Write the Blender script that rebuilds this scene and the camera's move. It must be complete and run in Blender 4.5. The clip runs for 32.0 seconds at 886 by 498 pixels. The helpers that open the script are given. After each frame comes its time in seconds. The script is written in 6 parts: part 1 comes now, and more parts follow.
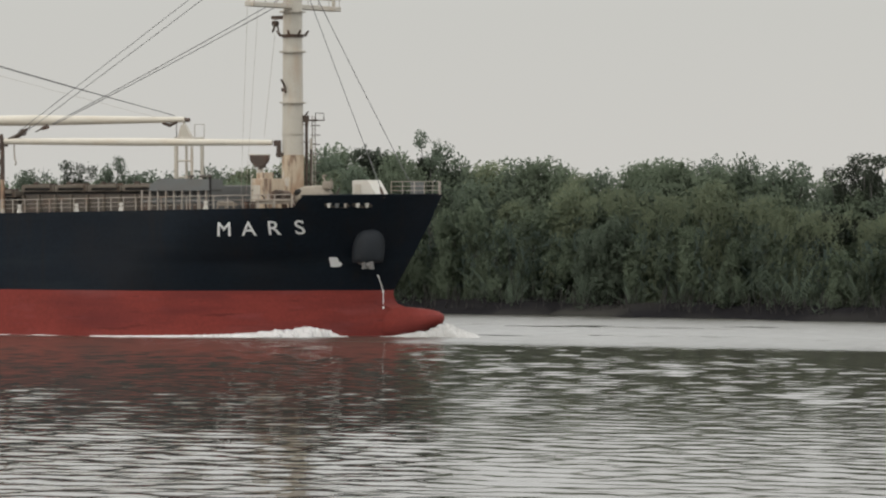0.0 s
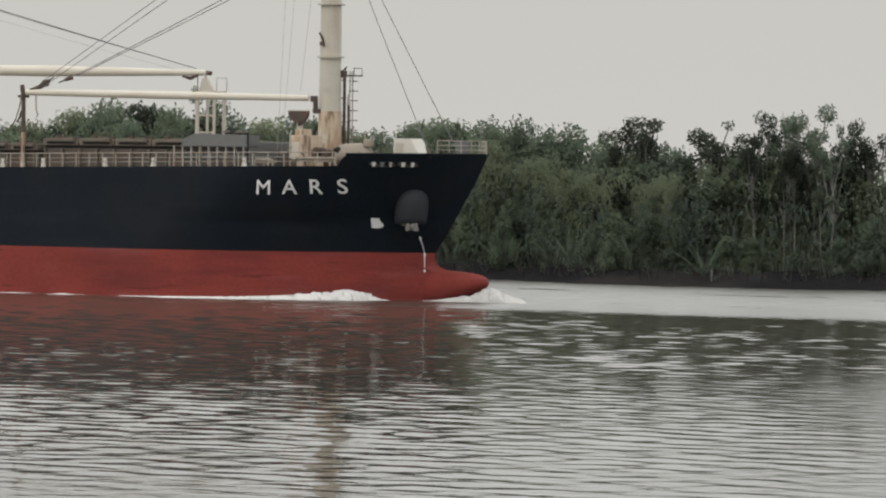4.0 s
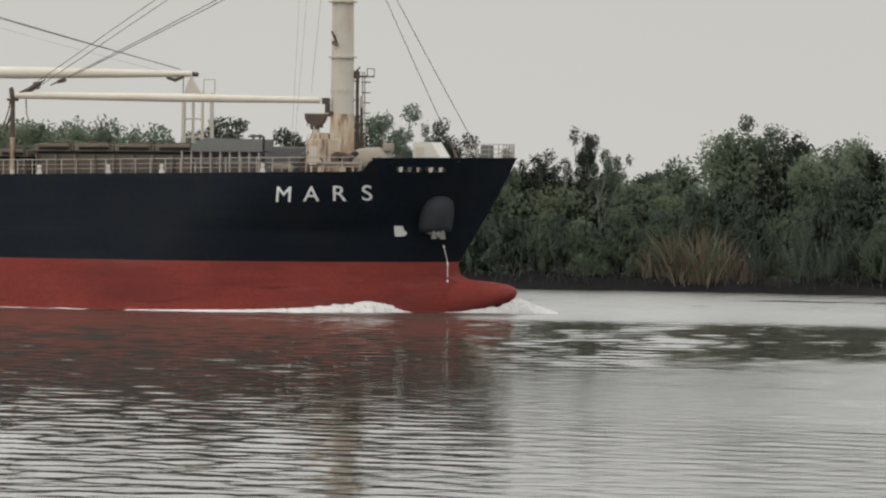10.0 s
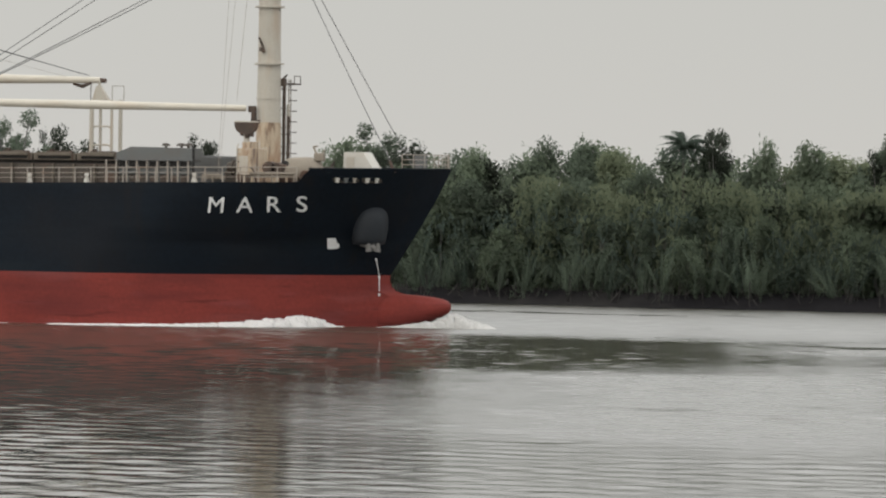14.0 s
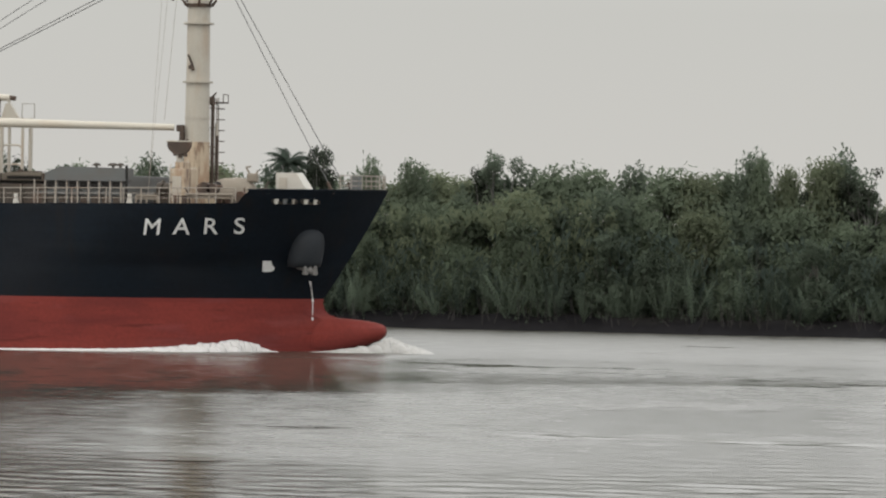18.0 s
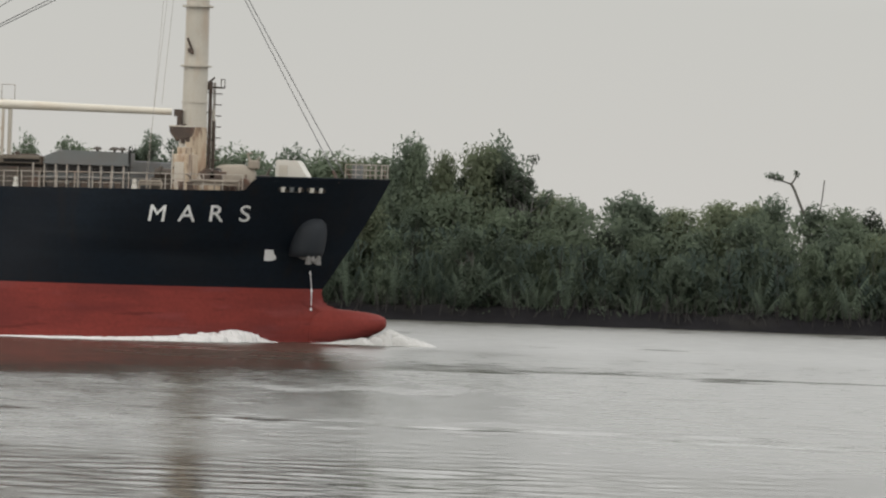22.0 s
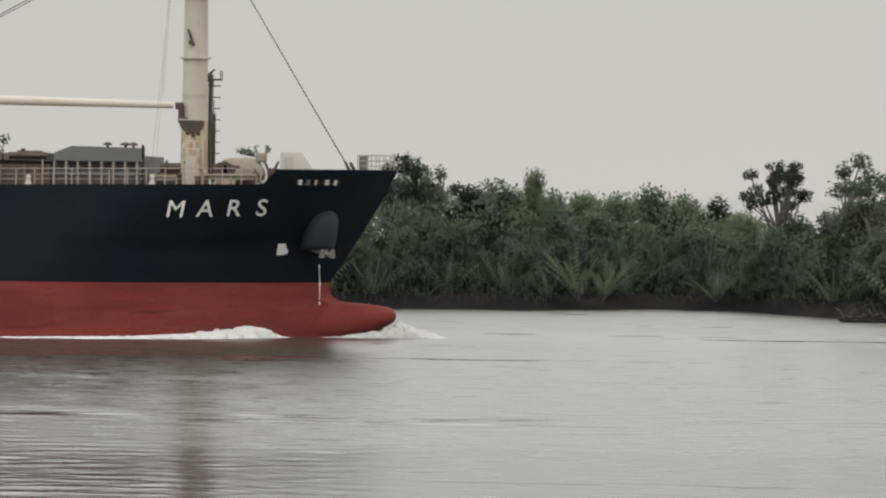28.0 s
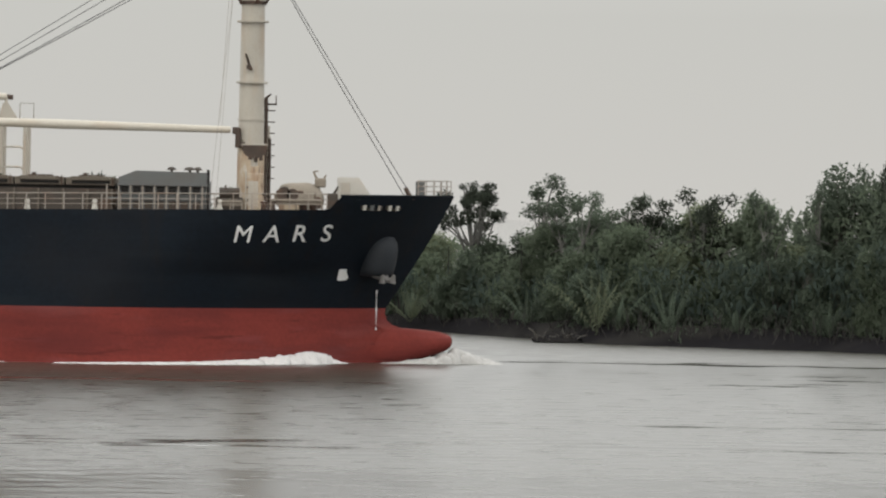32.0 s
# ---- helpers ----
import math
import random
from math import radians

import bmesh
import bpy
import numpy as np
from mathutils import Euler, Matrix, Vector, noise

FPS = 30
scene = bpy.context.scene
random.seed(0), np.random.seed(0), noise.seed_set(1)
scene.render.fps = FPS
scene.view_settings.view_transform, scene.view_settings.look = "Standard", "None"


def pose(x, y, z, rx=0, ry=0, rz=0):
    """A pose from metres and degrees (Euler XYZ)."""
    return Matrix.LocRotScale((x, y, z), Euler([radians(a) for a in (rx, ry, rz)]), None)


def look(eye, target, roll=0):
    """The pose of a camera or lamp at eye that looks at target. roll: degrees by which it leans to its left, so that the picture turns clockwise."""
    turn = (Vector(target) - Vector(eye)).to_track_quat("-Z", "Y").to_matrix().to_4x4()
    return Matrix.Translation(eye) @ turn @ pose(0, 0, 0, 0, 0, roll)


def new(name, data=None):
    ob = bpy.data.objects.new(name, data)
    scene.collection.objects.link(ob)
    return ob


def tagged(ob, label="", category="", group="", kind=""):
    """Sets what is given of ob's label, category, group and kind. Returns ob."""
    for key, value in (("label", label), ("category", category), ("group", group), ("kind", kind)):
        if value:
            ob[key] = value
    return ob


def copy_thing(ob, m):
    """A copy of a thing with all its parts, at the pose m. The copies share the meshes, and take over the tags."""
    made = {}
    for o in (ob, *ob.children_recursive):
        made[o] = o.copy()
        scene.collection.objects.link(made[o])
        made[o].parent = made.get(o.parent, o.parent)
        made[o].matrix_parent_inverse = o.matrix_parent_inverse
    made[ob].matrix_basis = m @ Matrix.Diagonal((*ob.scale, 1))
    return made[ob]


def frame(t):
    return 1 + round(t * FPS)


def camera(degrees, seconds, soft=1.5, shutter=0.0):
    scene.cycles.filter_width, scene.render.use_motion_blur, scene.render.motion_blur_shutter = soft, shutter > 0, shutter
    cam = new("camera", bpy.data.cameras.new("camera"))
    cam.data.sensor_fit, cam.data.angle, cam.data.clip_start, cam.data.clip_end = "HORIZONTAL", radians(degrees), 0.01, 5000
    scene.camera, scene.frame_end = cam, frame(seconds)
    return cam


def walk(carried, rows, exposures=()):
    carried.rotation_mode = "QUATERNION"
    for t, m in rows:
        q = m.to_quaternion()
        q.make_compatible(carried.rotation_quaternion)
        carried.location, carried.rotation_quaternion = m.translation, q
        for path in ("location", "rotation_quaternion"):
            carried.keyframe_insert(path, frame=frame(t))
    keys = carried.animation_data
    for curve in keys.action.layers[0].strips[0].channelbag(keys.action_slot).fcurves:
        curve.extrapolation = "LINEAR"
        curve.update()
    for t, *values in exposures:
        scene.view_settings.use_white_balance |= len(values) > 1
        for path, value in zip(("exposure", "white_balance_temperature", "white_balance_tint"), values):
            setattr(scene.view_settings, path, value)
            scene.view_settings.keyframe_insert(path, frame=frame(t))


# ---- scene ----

EYE = Vector((0.0, 0.0, 10.98))   # eye above the river, metres
TRACK_Y = 319.35                  # the ship's course lies this far off
BANK_Y = 386.0                    # far waterline


def aim(turn, tilt, lean):
    """The camera at its post, turned right and up by degrees."""
    a, b = radians(turn), radians(tilt)
    way = Vector((math.sin(a) * math.cos(b), math.cos(a) * math.cos(b), math.sin(b)))
    return look(EYE, EYE + way * 100, lean)


cam = camera(11.217, 32.0, soft=2.2)
walk(cam, [
    (0, aim(-31.458, -0.563, -0.11)), (0.5, aim(-31.133, -0.563, 0.14)), (1, aim(-30.691, -0.726, 0.34)),
    (1.5, aim(-30.091, -0.852, 0.59)), (2, aim(-30.353, -0.730, 0.65)), (2.5, aim(-29.880, -0.877, 0.65)),
    (4.5, aim(-28.178, -0.967, 0.81)), (5, aim(-27.691, -0.709, 0.83)), (5.5, aim(-27.248, -0.705, 0.88)),
    (6, aim(-26.624, -0.881, 0.68)), (6.5, aim(-26.175, -0.817, 0.24)), (7, aim(-25.710, -1.029, -0.04)),
    (7.5, aim(-25.304, -1.300, -0.08)), (8, aim(-25.369, -0.775, -0.01)), (8.5, aim(-25.675, -1.038, 0.60)),
    (9, aim(-24.917, -0.907, 0.81)), (9.5, aim(-24.161, -1.070, 0.78)), (10, aim(-23.341, -1.013, 0.48)),
    (10.5, aim(-22.465, -1.230, 0.69)), (11, aim(-21.988, -1.152, 0.60)), (11.5, aim(-21.487, -0.980, 0.54)),
    (12, aim(-20.850, -0.927, 0.66)), (12.5, aim(-20.179, -0.893, 0.69)), (13, aim(-19.456, -0.910, 0.97)),
    (13.5, aim(-18.773, -0.923, 1.00)), (14, aim(-18.496, -0.864, 0.79)), (14.5, aim(-17.721, -0.811, 1.13)),
    (16.5, aim(-15.749, -0.550, 0.96)), (17, aim(-14.957, -0.705, 1.03)), (17.5, aim(-14.093, -0.615, 0.77)),
    (18, aim(-13.469, -0.577, 0.95)), (18.5, aim(-13.613, -0.583, 1.17)), (19, aim(-12.972, -0.724, 1.30)),
    (19.5, aim(-12.653, -0.719, 1.43)), (20, aim(-12.330, -1.019, 1.63)), (20.5, aim(-11.428, -1.030, 2.11)),
    (21, aim(-10.721, -0.859, 2.11)), (21.5, aim(-9.966, -0.914, 2.07)), (22, aim(-9.098, -0.695, 1.95)),
    (22.5, aim(-8.921, -0.675, 2.10)), (23, aim(-8.565, -0.371, 2.00)), (23.5, aim(-7.975, -0.401, 2.08)),
    (24, aim(-7.445, -0.019, 1.64)), (24.5, aim(-7.582, -0.011, 1.43)), (25, aim(-6.942, -0.125, 1.55)),
    (25.5, aim(-6.142, -0.084, 1.87)), (26, aim(-5.323, -0.055, 1.80)), (26.5, aim(-3.684, -0.497, 1.71)),
    (28.5, aim(-2.071, -0.881, 0.83)), (29, aim(-1.363, -0.949, 1.01)), (29.5, aim(-1.117, -0.721, 0.94)),
    (30, aim(-0.681, -0.664, 1.01)), (30.5, aim(-0.164, -0.499, 0.97)), (31, aim(0.356, -0.562, 1.07)),
    (31.5, aim(0.844, -0.467, 1.12)), (32, aim(1.466, -0.514, 1.03)),
])

# ---- light ----
world = bpy.data.worlds.new("overcast_sky")
scene.world = world
world.use_nodes = True
wn, wl = world.node_tree.nodes, world.node_tree.links
wn.clear()
SUN_EL, SUN_AZ = 38.0, 205.0      # a veiled sun behind the camera's left shoulder
nish = wn.new("ShaderNodeTexSky")
nish.sky_type = "NISHITA"
nish.sun_disc = False
nish.sun_elevation, nish.sun_rotation = radians(SUN_EL), radians(SUN_AZ)
nish.air_density, nish.dust_density, nish.ozone_density = 1.0, 5.0, 1.0
dim = wn.new("ShaderNodeVectorMath")
dim.operation = "SCALE"
dim.inputs["Scale"].default_value = 0.07
tc = wn.new("ShaderNodeTexCoord")
sep = wn.new("ShaderNodeSeparateXYZ")
ramp = wn.new("ShaderNodeValToRGB")
ramp.color_ramp.elements[0].position, ramp.color_ramp.elements[0].color = 0.0, (0.66, 0.645, 0.61, 1)
ramp.color_ramp.elements[1].position, ramp.color_ramp.elements[1].color = 1.0, (1.95, 1.95, 1.92, 1)
e = ramp.color_ramp.elements.new(0.045)
e.color = (0.63, 0.625, 0.59, 1)
e = ramp.color_ramp.elements.new(0.17)
e.color = (1.28, 1.28, 1.25, 1)
e = ramp.color_ramp.elements.new(0.10)
e.color = (1.0, 1.0, 0.97, 1)
e = ramp.color_ramp.elements.new(0.36)
e.color = (1.60, 1.60, 1.57, 1)
cloud = wn.new("ShaderNodeTexNoise")
cloud.inputs["Scale"].default_value, cloud.inputs["Detail"].default_value = 2.5, 4
cmap = wn.new("ShaderNodeMapRange")
cmap.inputs["To Min"].default_value, cmap.inputs["To Max"].default_value = 0.96, 1.04
cmul = wn.new("ShaderNodeVectorMath")
cmul.operation = "SCALE"
mix = wn.new("ShaderNodeMix")
mix.data_type = "RGBA"
mix.inputs["Factor"].default_value = 0.9
bgn, outn = wn.new("ShaderNodeBackground"), wn.new("ShaderNodeOutputWorld")
wl.new(tc.outputs["Generated"], sep.inputs[0])
wl.new(tc.outputs["Generated"], cloud.inputs["Vector"])
wl.new(sep.outputs["Z"], ramp.inputs[0])
wl.new(cloud.outputs["Fac"], cmap.inputs["Value"])
wl.new(ramp.outputs["Color"], cmul.inputs[0])
wl.new(cmap.outputs["Result"], cmul.inputs["Scale"])
wl.new(nish.outputs[0], dim.inputs[0])
wl.new(dim.outputs[0], mix.inputs["A"])
wl.new(cmul.outputs[0], mix.inputs["B"])
wl.new(mix.outputs["Result"], bgn.inputs["Color"])
wl.new(bgn.outputs[0], outn.inputs[0])
bgn.inputs["Strength"].default_value = 1.0

sun = new("sun", bpy.data.lights.new("sun", "SUN"))
sun.data.energy, sun.data.angle, sun.data.color = 0.5, radians(14), (1.0, 0.93, 0.84)
az, el = radians(SUN_AZ), radians(SUN_EL)
sun_way = Vector((math.sin(az) * math.cos(el), math.cos(az) * math.cos(el), math.sin(el)))
sun.matrix_world = look(sun_way * 200, (0, 0, 0))
scene.view_settings.exposure = 0.0


# ---- materials ----
def material(name, base, rough=0.6, metal=0.0, vary=0.12, scale=1.5, fine=18.0, bump=0.0, stain=None, stain_amount=0.0,
             stain_scale=(0.6, 0.6, 0.6), island=0.0, each=0.0):
    """A surface with broad and fine variation; stain is a second colour in patches of its own."""
    m = bpy.data.materials.new(name)
    m.use_nodes = True
    n, l = m.node_tree.nodes, m.node_tree.links
    b = n["Principled BSDF"]
    b.inputs["Roughness"].default_value, b.inputs["Metallic"].default_value = rough, metal
    co = n.new("ShaderNodeTexCoord")
    broad, grain = n.new("ShaderNodeTexNoise"), n.new("ShaderNodeTexNoise")
    broad.inputs["Scale"].default_value, broad.inputs["Detail"].default_value = scale, 5
    grain.inputs["Scale"].default_value, grain.inputs["Detail"].default_value = fine, 3
    l.new(co.outputs["Object"], broad.inputs["Vector"])
    l.new(co.outputs["Object"], grain.inputs["Vector"])
    add = n.new("ShaderNodeMath")
    add.operation = "ADD"
    l.new(broad.outputs["Fac"], add.inputs[0])
    l.new(grain.outputs["Fac"], add.inputs[1])
    total = add
    if island or each:
        if island:
            source = n.new("ShaderNodeNewGeometry").outputs["Random Per Island"]
            amount = island
        else:
            source = n.new("ShaderNodeObjectInfo").outputs["Random"]
            amount = each
        k = n.new("ShaderNodeMath")
        k.operation = "MULTIPLY_ADD"
        k.inputs[1].default_value = amount * 2
        l.new(source, k.inputs[0])
        l.new(add.outputs[0], k.inputs[2])
        total = k
        if island and each:
            k2 = n.new("ShaderNodeMath")
            k2.operation = "MULTIPLY_ADD"
            k2.inputs[1].default_value = each * 2
            l.new(n.new("ShaderNodeObjectInfo").outputs["Random"], k2.inputs[0])
            l.new(k.outputs[0], k2.inputs[2])
            total = k2
    span = n.new("ShaderNodeMapRange")
    span.inputs["From Min"].default_value, span.inputs["From Max"].default_value = 0.6, 1.4 + 2 * (island + each)
    span.inputs["To Min"].default_value, span.inputs["To Max"].default_value = 1 - vary, 1 + vary
    l.new(total.outputs[0], span.inputs["Value"])
    col = n.new("ShaderNodeVectorMath")
    col.operation = "SCALE"
    col.inputs[0].default_value = base
    l.new(span.outputs["Result"], col.inputs["Scale"])
    last = col.outputs[0]
    if stain:
        sm, sn_ = n.new("ShaderNodeMapping"), n.new("ShaderNodeTexNoise")
        sm.inputs["Scale"].default_value = stain_scale
        sn_.inputs["Scale"].default_value, sn_.inputs["Detail"].default_value = 1.0, 6
        l.new(co.outputs["Object"], sm.inputs["Vector"])
        l.new(sm.outputs[0], sn_.inputs["Vector"])
        sr = n.new("ShaderNodeMapRange")
        sr.inputs["From Min"].default_value, sr.inputs["From Max"].default_value = 0.5, 0.72
        sr.inputs["To Max"].default_value = stain_amount
        l.new(sn_.outputs["Fac"], sr.inputs["Value"])
        mx = n.new("ShaderNodeMix")
        mx.data_type = "RGBA"
        mx.inputs["B"].default_value = (*stain, 1)
        l.new(sr.outputs["Result"], mx.inputs["Factor"])
        l.new(last, mx.inputs["A"])
        last = mx.outputs["Result"]
    l.new(last, b.inputs["Base Color"])
    if bump:
        bp = n.new("ShaderNodeBump")
        bp.inputs["Strength"].default_value, bp.inputs["Distance"].default_value = 0.6, bump
        l.new(add.outputs[0], bp.inputs["Height"])
        l.new(bp.outputs[0], b.inputs["Normal"])
    return m


M_BLACK = material("black_hull_paint", (0.0052, 0.0086, 0.0134), 0.7, vary=0.3, scale=0.25, fine=3.0, bump=0.006,
                   stain=(0.011, 0.016, 0.020), stain_amount=0.5, stain_scale=(0.09, 0.09, 0.9))
M_BLACK.node_tree.nodes["Principled BSDF"].inputs["Specular IOR Level"].default_value = 0.13
M_RED = material("red_bottom_paint", (0.164, 0.0280, 0.0215), 0.75, vary=0.18, scale=0.3, fine=4.0, bump=0.006,
                 stain=(0.098, 0.017, 0.016), stain_amount=0.75, stain_scale=(0.12, 0.12, 0.9))
M_RED.node_tree.nodes["Principled BSDF"].inputs["Specular IOR Level"].default_value = 0.2


def marks(m, colour, scale, lo, hi, amount, detail=5):
    """Scuffs or streaks of a second colour over a paint."""
    n, l = m.node_tree.nodes, m.node_tree.links
    b = n["Principled BSDF"]
    under = b.inputs["Base Color"].links[0].from_socket
    mp, nz, rg, mx = n.new("ShaderNodeMapping"), n.new("ShaderNodeTexNoise"), n.new("ShaderNodeMapRange"), n.new("ShaderNodeMix")
    mp.inputs["Scale"].default_value = scale
    nz.inputs["Scale"].default_value, nz.inputs["Detail"].default_value = 1.0, detail
    rg.inputs["From Min"].default_value, rg.inputs["From Max"].default_value = lo, hi
    rg.inputs["To Max"].default_value = amount
    mx.data_type = "RGBA"
    mx.inputs["B"].default_value = (*colour, 1)
    l.new(n.new("ShaderNodeTexCoord").outputs["Object"], mp.inputs["Vector"])
    l.new(mp.outputs[0], nz.inputs["Vector"])
    l.new(nz.outputs["Fac"], rg.inputs["Value"])
    l.new(rg.outputs["Result"], mx.inputs["Factor"])
    l.new(under, mx.inputs["A"])
    l.new(mx.outputs["Result"], b.inputs["Base Color"])


marks(M_BLACK, (0.014, 0.0105, 0.0085), (1.1, 1.1, 0.10), 0.56, 0.74, 0.45)      # rusty runs down the plating
marks(M_BLACK, (0.0115, 0.0110, 0.0125), (0.16, 0.16, 0.22), 0.46, 0.68, 0.4)      # broad browned areas
marks(M_BLACK, (0.05, 0.06, 0.06), (0.45, 0.45, 1.8), 0.70, 0.78, 0.5)        # fender scuffs
marks(M_RED, (0.20, 0.055, 0.055), (0.22, 0.22, 0.9), 0.56, 0.72, 0.45)       # chalky patches
marks(M_RED, (0.088, 0.017, 0.016), (0.13, 0.13, 0.55), 0.48, 0.66, 0.45)      # darker mottling
marks(M_RED, (0.165, 0.062, 0.058), (0.06, 0.06, 0.5), 0.52, 0.70, 0.4)     # faded stretches
marks(M_RED, (0.07, 0.012, 0.010), (0.30, 0.30, 2.2), 0.62, 0.70, 0.6)        # scrapes along the waterline belt
M_CREAM = material("cream_mast_paint", (0.40, 0.372, 0.318), 0.5, vary=0.08, scale=0.6, fine=8.0,
                   stain=(0.34, 0.22, 0.13), stain_amount=0.35, stain_scale=(1.2, 1.2, 0.25))
# lighter copy of the mast's cream: strong light on the booms is in the colour
M_BOOM = material("lit_cream_boom_paint", (0.50, 0.465, 0.395), 0.5, vary=0.08, scale=0.6, fine=8.0,
                  stain=(0.36, 0.25, 0.15), stain_amount=0.35, stain_scale=(0.25, 0.8, 1.2))
M_FOOT = material("rust_streaked_cream_paint", (0.42, 0.34, 0.245), 0.6, vary=0.12, scale=0.8, fine=8.0,
                  stain=(0.24, 0.12, 0.06), stain_amount=0.8, stain_scale=(1.5, 1.5, 0.45))
marks(M_FOOT, (0.10, 0.05, 0.028), (1.7, 1.7, 0.35), 0.52, 0.62, 0.8)      # dark runs of rust
marks(M_FOOT, (0.5, 0.47, 0.41), (0.8, 0.8, 0.5), 0.58, 0.64, 0.7)      # patches of newer paint
M_WHITE = material("white_paint", (0.47, 0.455, 0.41), 0.5, vary=0.06, scale=1.5, stain=(0.5, 0.42, 0.33), stain_amount=0.3)
M_LETTER = material("white_letter_paint", (0.72, 0.72, 0.71), 0.6, vary=0.06, scale=3.0, stain=(0.38, 0.38, 0.38),
                    stain_amount=0.4, stain_scale=(1.5, 1.5, 1.5))
M_RAIL = material("weathered_rail_paint", (0.29, 0.262, 0.225), 0.6, vary=0.15, scale=0.8, stain=(0.22, 0.13, 0.08),
                  stain_amount=0.6, stain_scale=(0.9, 0.9, 0.9))
M_HATCH = material("grey_brown_hatch_paint", (0.058, 0.048, 0.038), 0.75, vary=0.2, scale=0.5, stain=(0.10, 0.055, 0.035),
                   stain_amount=0.6, stain_scale=(0.5, 0.5, 1.2))
M_GREY = material("grey_steel_paint", (0.099, 0.104, 0.102), 0.6, vary=0.12, scale=0.6, stain=(0.085, 0.065, 0.05),
                  stain_amount=0.4)
M_COVER = material("brown_hatch_cover_paint", (0.115, 0.098, 0.076), 0.8, vary=0.25, scale=0.6, stain=(0.07, 0.05, 0.036),
                   stain_amount=0.7, stain_scale=(0.7, 0.7, 1.5))
# near-black steel; in hatch gaps and slots the shade is in this colour
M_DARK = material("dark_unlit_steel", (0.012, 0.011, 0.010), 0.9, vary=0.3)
M_SPRAY = material("grey_white_spray", (0.44, 0.435, 0.42), 0.7, vary=0.2, scale=1.2, fine=5.0, bump=0.03)
M_POCKET = material("faded_anchor_pocket_paint", (0.0088, 0.0120, 0.0165), 0.75, vary=0.25, scale=1.2, fine=9.0, bump=0.01)
M_RUST = material("dark_rusty_steel", (0.055, 0.038, 0.028), 0.75, vary=0.3, scale=1.2, stain=(0.12, 0.05, 0.025),
                  stain_amount=0.6)
M_ANCHOR = material("pale_worn_anchor_steel", (0.11, 0.106, 0.10), 0.6, vary=0.3, scale=2.5, bump=0.01)
M_TARP = material("faded_brown_tarpaulin", (0.23, 0.20, 0.16), 0.85, vary=0.2, scale=1.0, bump=0.03)
M_DECK = material("dark_deck_paint", (0.10, 0.06, 0.045), 0.75, vary=0.25, scale=0.4, stain=(0.16, 0.09, 0.06), stain_amount=0.5)
M_THIN = material("pale_thin_wire", (0.30, 0.27, 0.23), 0.6, vary=0.1)
M_WIRE = material("greased_wire_rope", (0.10, 0.10, 0.10), 0.6, vary=0.15, scale=2.0)
M_FOAM = material("white_foam", (0.62, 0.61, 0.60), 0.85, vary=0.06, scale=1.5, fine=6.0, bump=0.03)
# wet mud, base colour darkened for the shade under the bank's growth
M_MUD = material("shade_dark_wet_mud", (0.0135, 0.0128, 0.0138), 0.9, vary=0.3, scale=0.15, fine=1.5, bump=0.05,
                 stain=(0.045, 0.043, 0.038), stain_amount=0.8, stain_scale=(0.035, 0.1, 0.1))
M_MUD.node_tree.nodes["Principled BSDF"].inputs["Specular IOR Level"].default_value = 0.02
M_BARK = material("grey_bark", (0.075, 0.07, 0.06), 0.85, vary=0.3, scale=1.0, fine=7.0, bump=0.03, each=0.3)
M_STEM = material("dark_stems", (0.022, 0.020, 0.018), 0.9, vary=0.3, scale=1.0)
M_PALEBARK = material("pale_bark", (0.12, 0.118, 0.108), 0.85, vary=0.25, scale=1.0, fine=7.0, bump=0.03, each=0.3)


def leaves(name, base, vary=0.45, island=0.35, each=0.8):
    m = material(name, base, 0.85, vary=vary, scale=0.3, fine=3.0, island=island, each=each)
    n, l = m.node_tree.nodes, m.node_tree.links
    b = n["Principled BSDF"]
    b.inputs["Specular IOR Level"].default_value = 0.08
    tr = n.new("ShaderNodeBsdfTranslucent")
    mxs = n.new("ShaderNodeMixShader")
    mxs.inputs[0].default_value = 0.6
    out = n["Material Output"]
    src = b.inputs["Base Color"].links[0].from_socket
    l.new(src, tr.inputs["Color"])
    l.new(b.outputs[0], mxs.inputs[1])
    l.new(tr.outputs[0], mxs.inputs[2])
    l.new(mxs.outputs[0], out.inputs["Surface"])
    return m


M_LEAF = leaves("mangrove_leaves", (0.140, 0.172, 0.118), vary=0.34, island=0.12)
M_LEAF_DARK = leaves("dark_leaves", (0.112, 0.139, 0.102), vary=0.34, island=0.12)
M_LEAF_PALE = leaves("yellow_green_leaves", (0.158, 0.182, 0.116), vary=0.34, island=0.12)
M_LEAF_DEEP = leaves("deep_green_leaves", (0.052, 0.062, 0.046), vary=0.34, island=0.12)
# darker copy of the leaves, with the shade low on the bank in its colour
M_LEAF_SHADE = leaves("blue_green_leaves_shaded", (0.078, 0.104, 0.088), vary=0.34, island=0.12)
M_FROND = leaves("palm_fronds", (0.120, 0.150, 0.110), vary=0.3)
M_FROND_DEEP = leaves("deep_green_fronds", (0.068, 0.088, 0.070), vary=0.3)
M_FROND_PALE = leaves("yellow_green_fronds", (0.160, 0.180, 0.118), vary=0.3)
M_REED = leaves("dry_reeds", (0.200, 0.168, 0.122), vary=0.5, island=1.2, each=0.2)

# water: silty, its gloss broken by wind in patches
M_WATER = bpy.data.materials.new("river_water")
M_WATER.use_nodes = True
n, l = M_WATER.node_tree.nodes, M_WATER.node_tree.links
b = n["Principled BSDF"]
co = n.new("ShaderNodeTexCoord")
at_ = n.new("ShaderNodeSeparateXYZ")
l.new(co.outputs["Object"], at_.inputs[0])
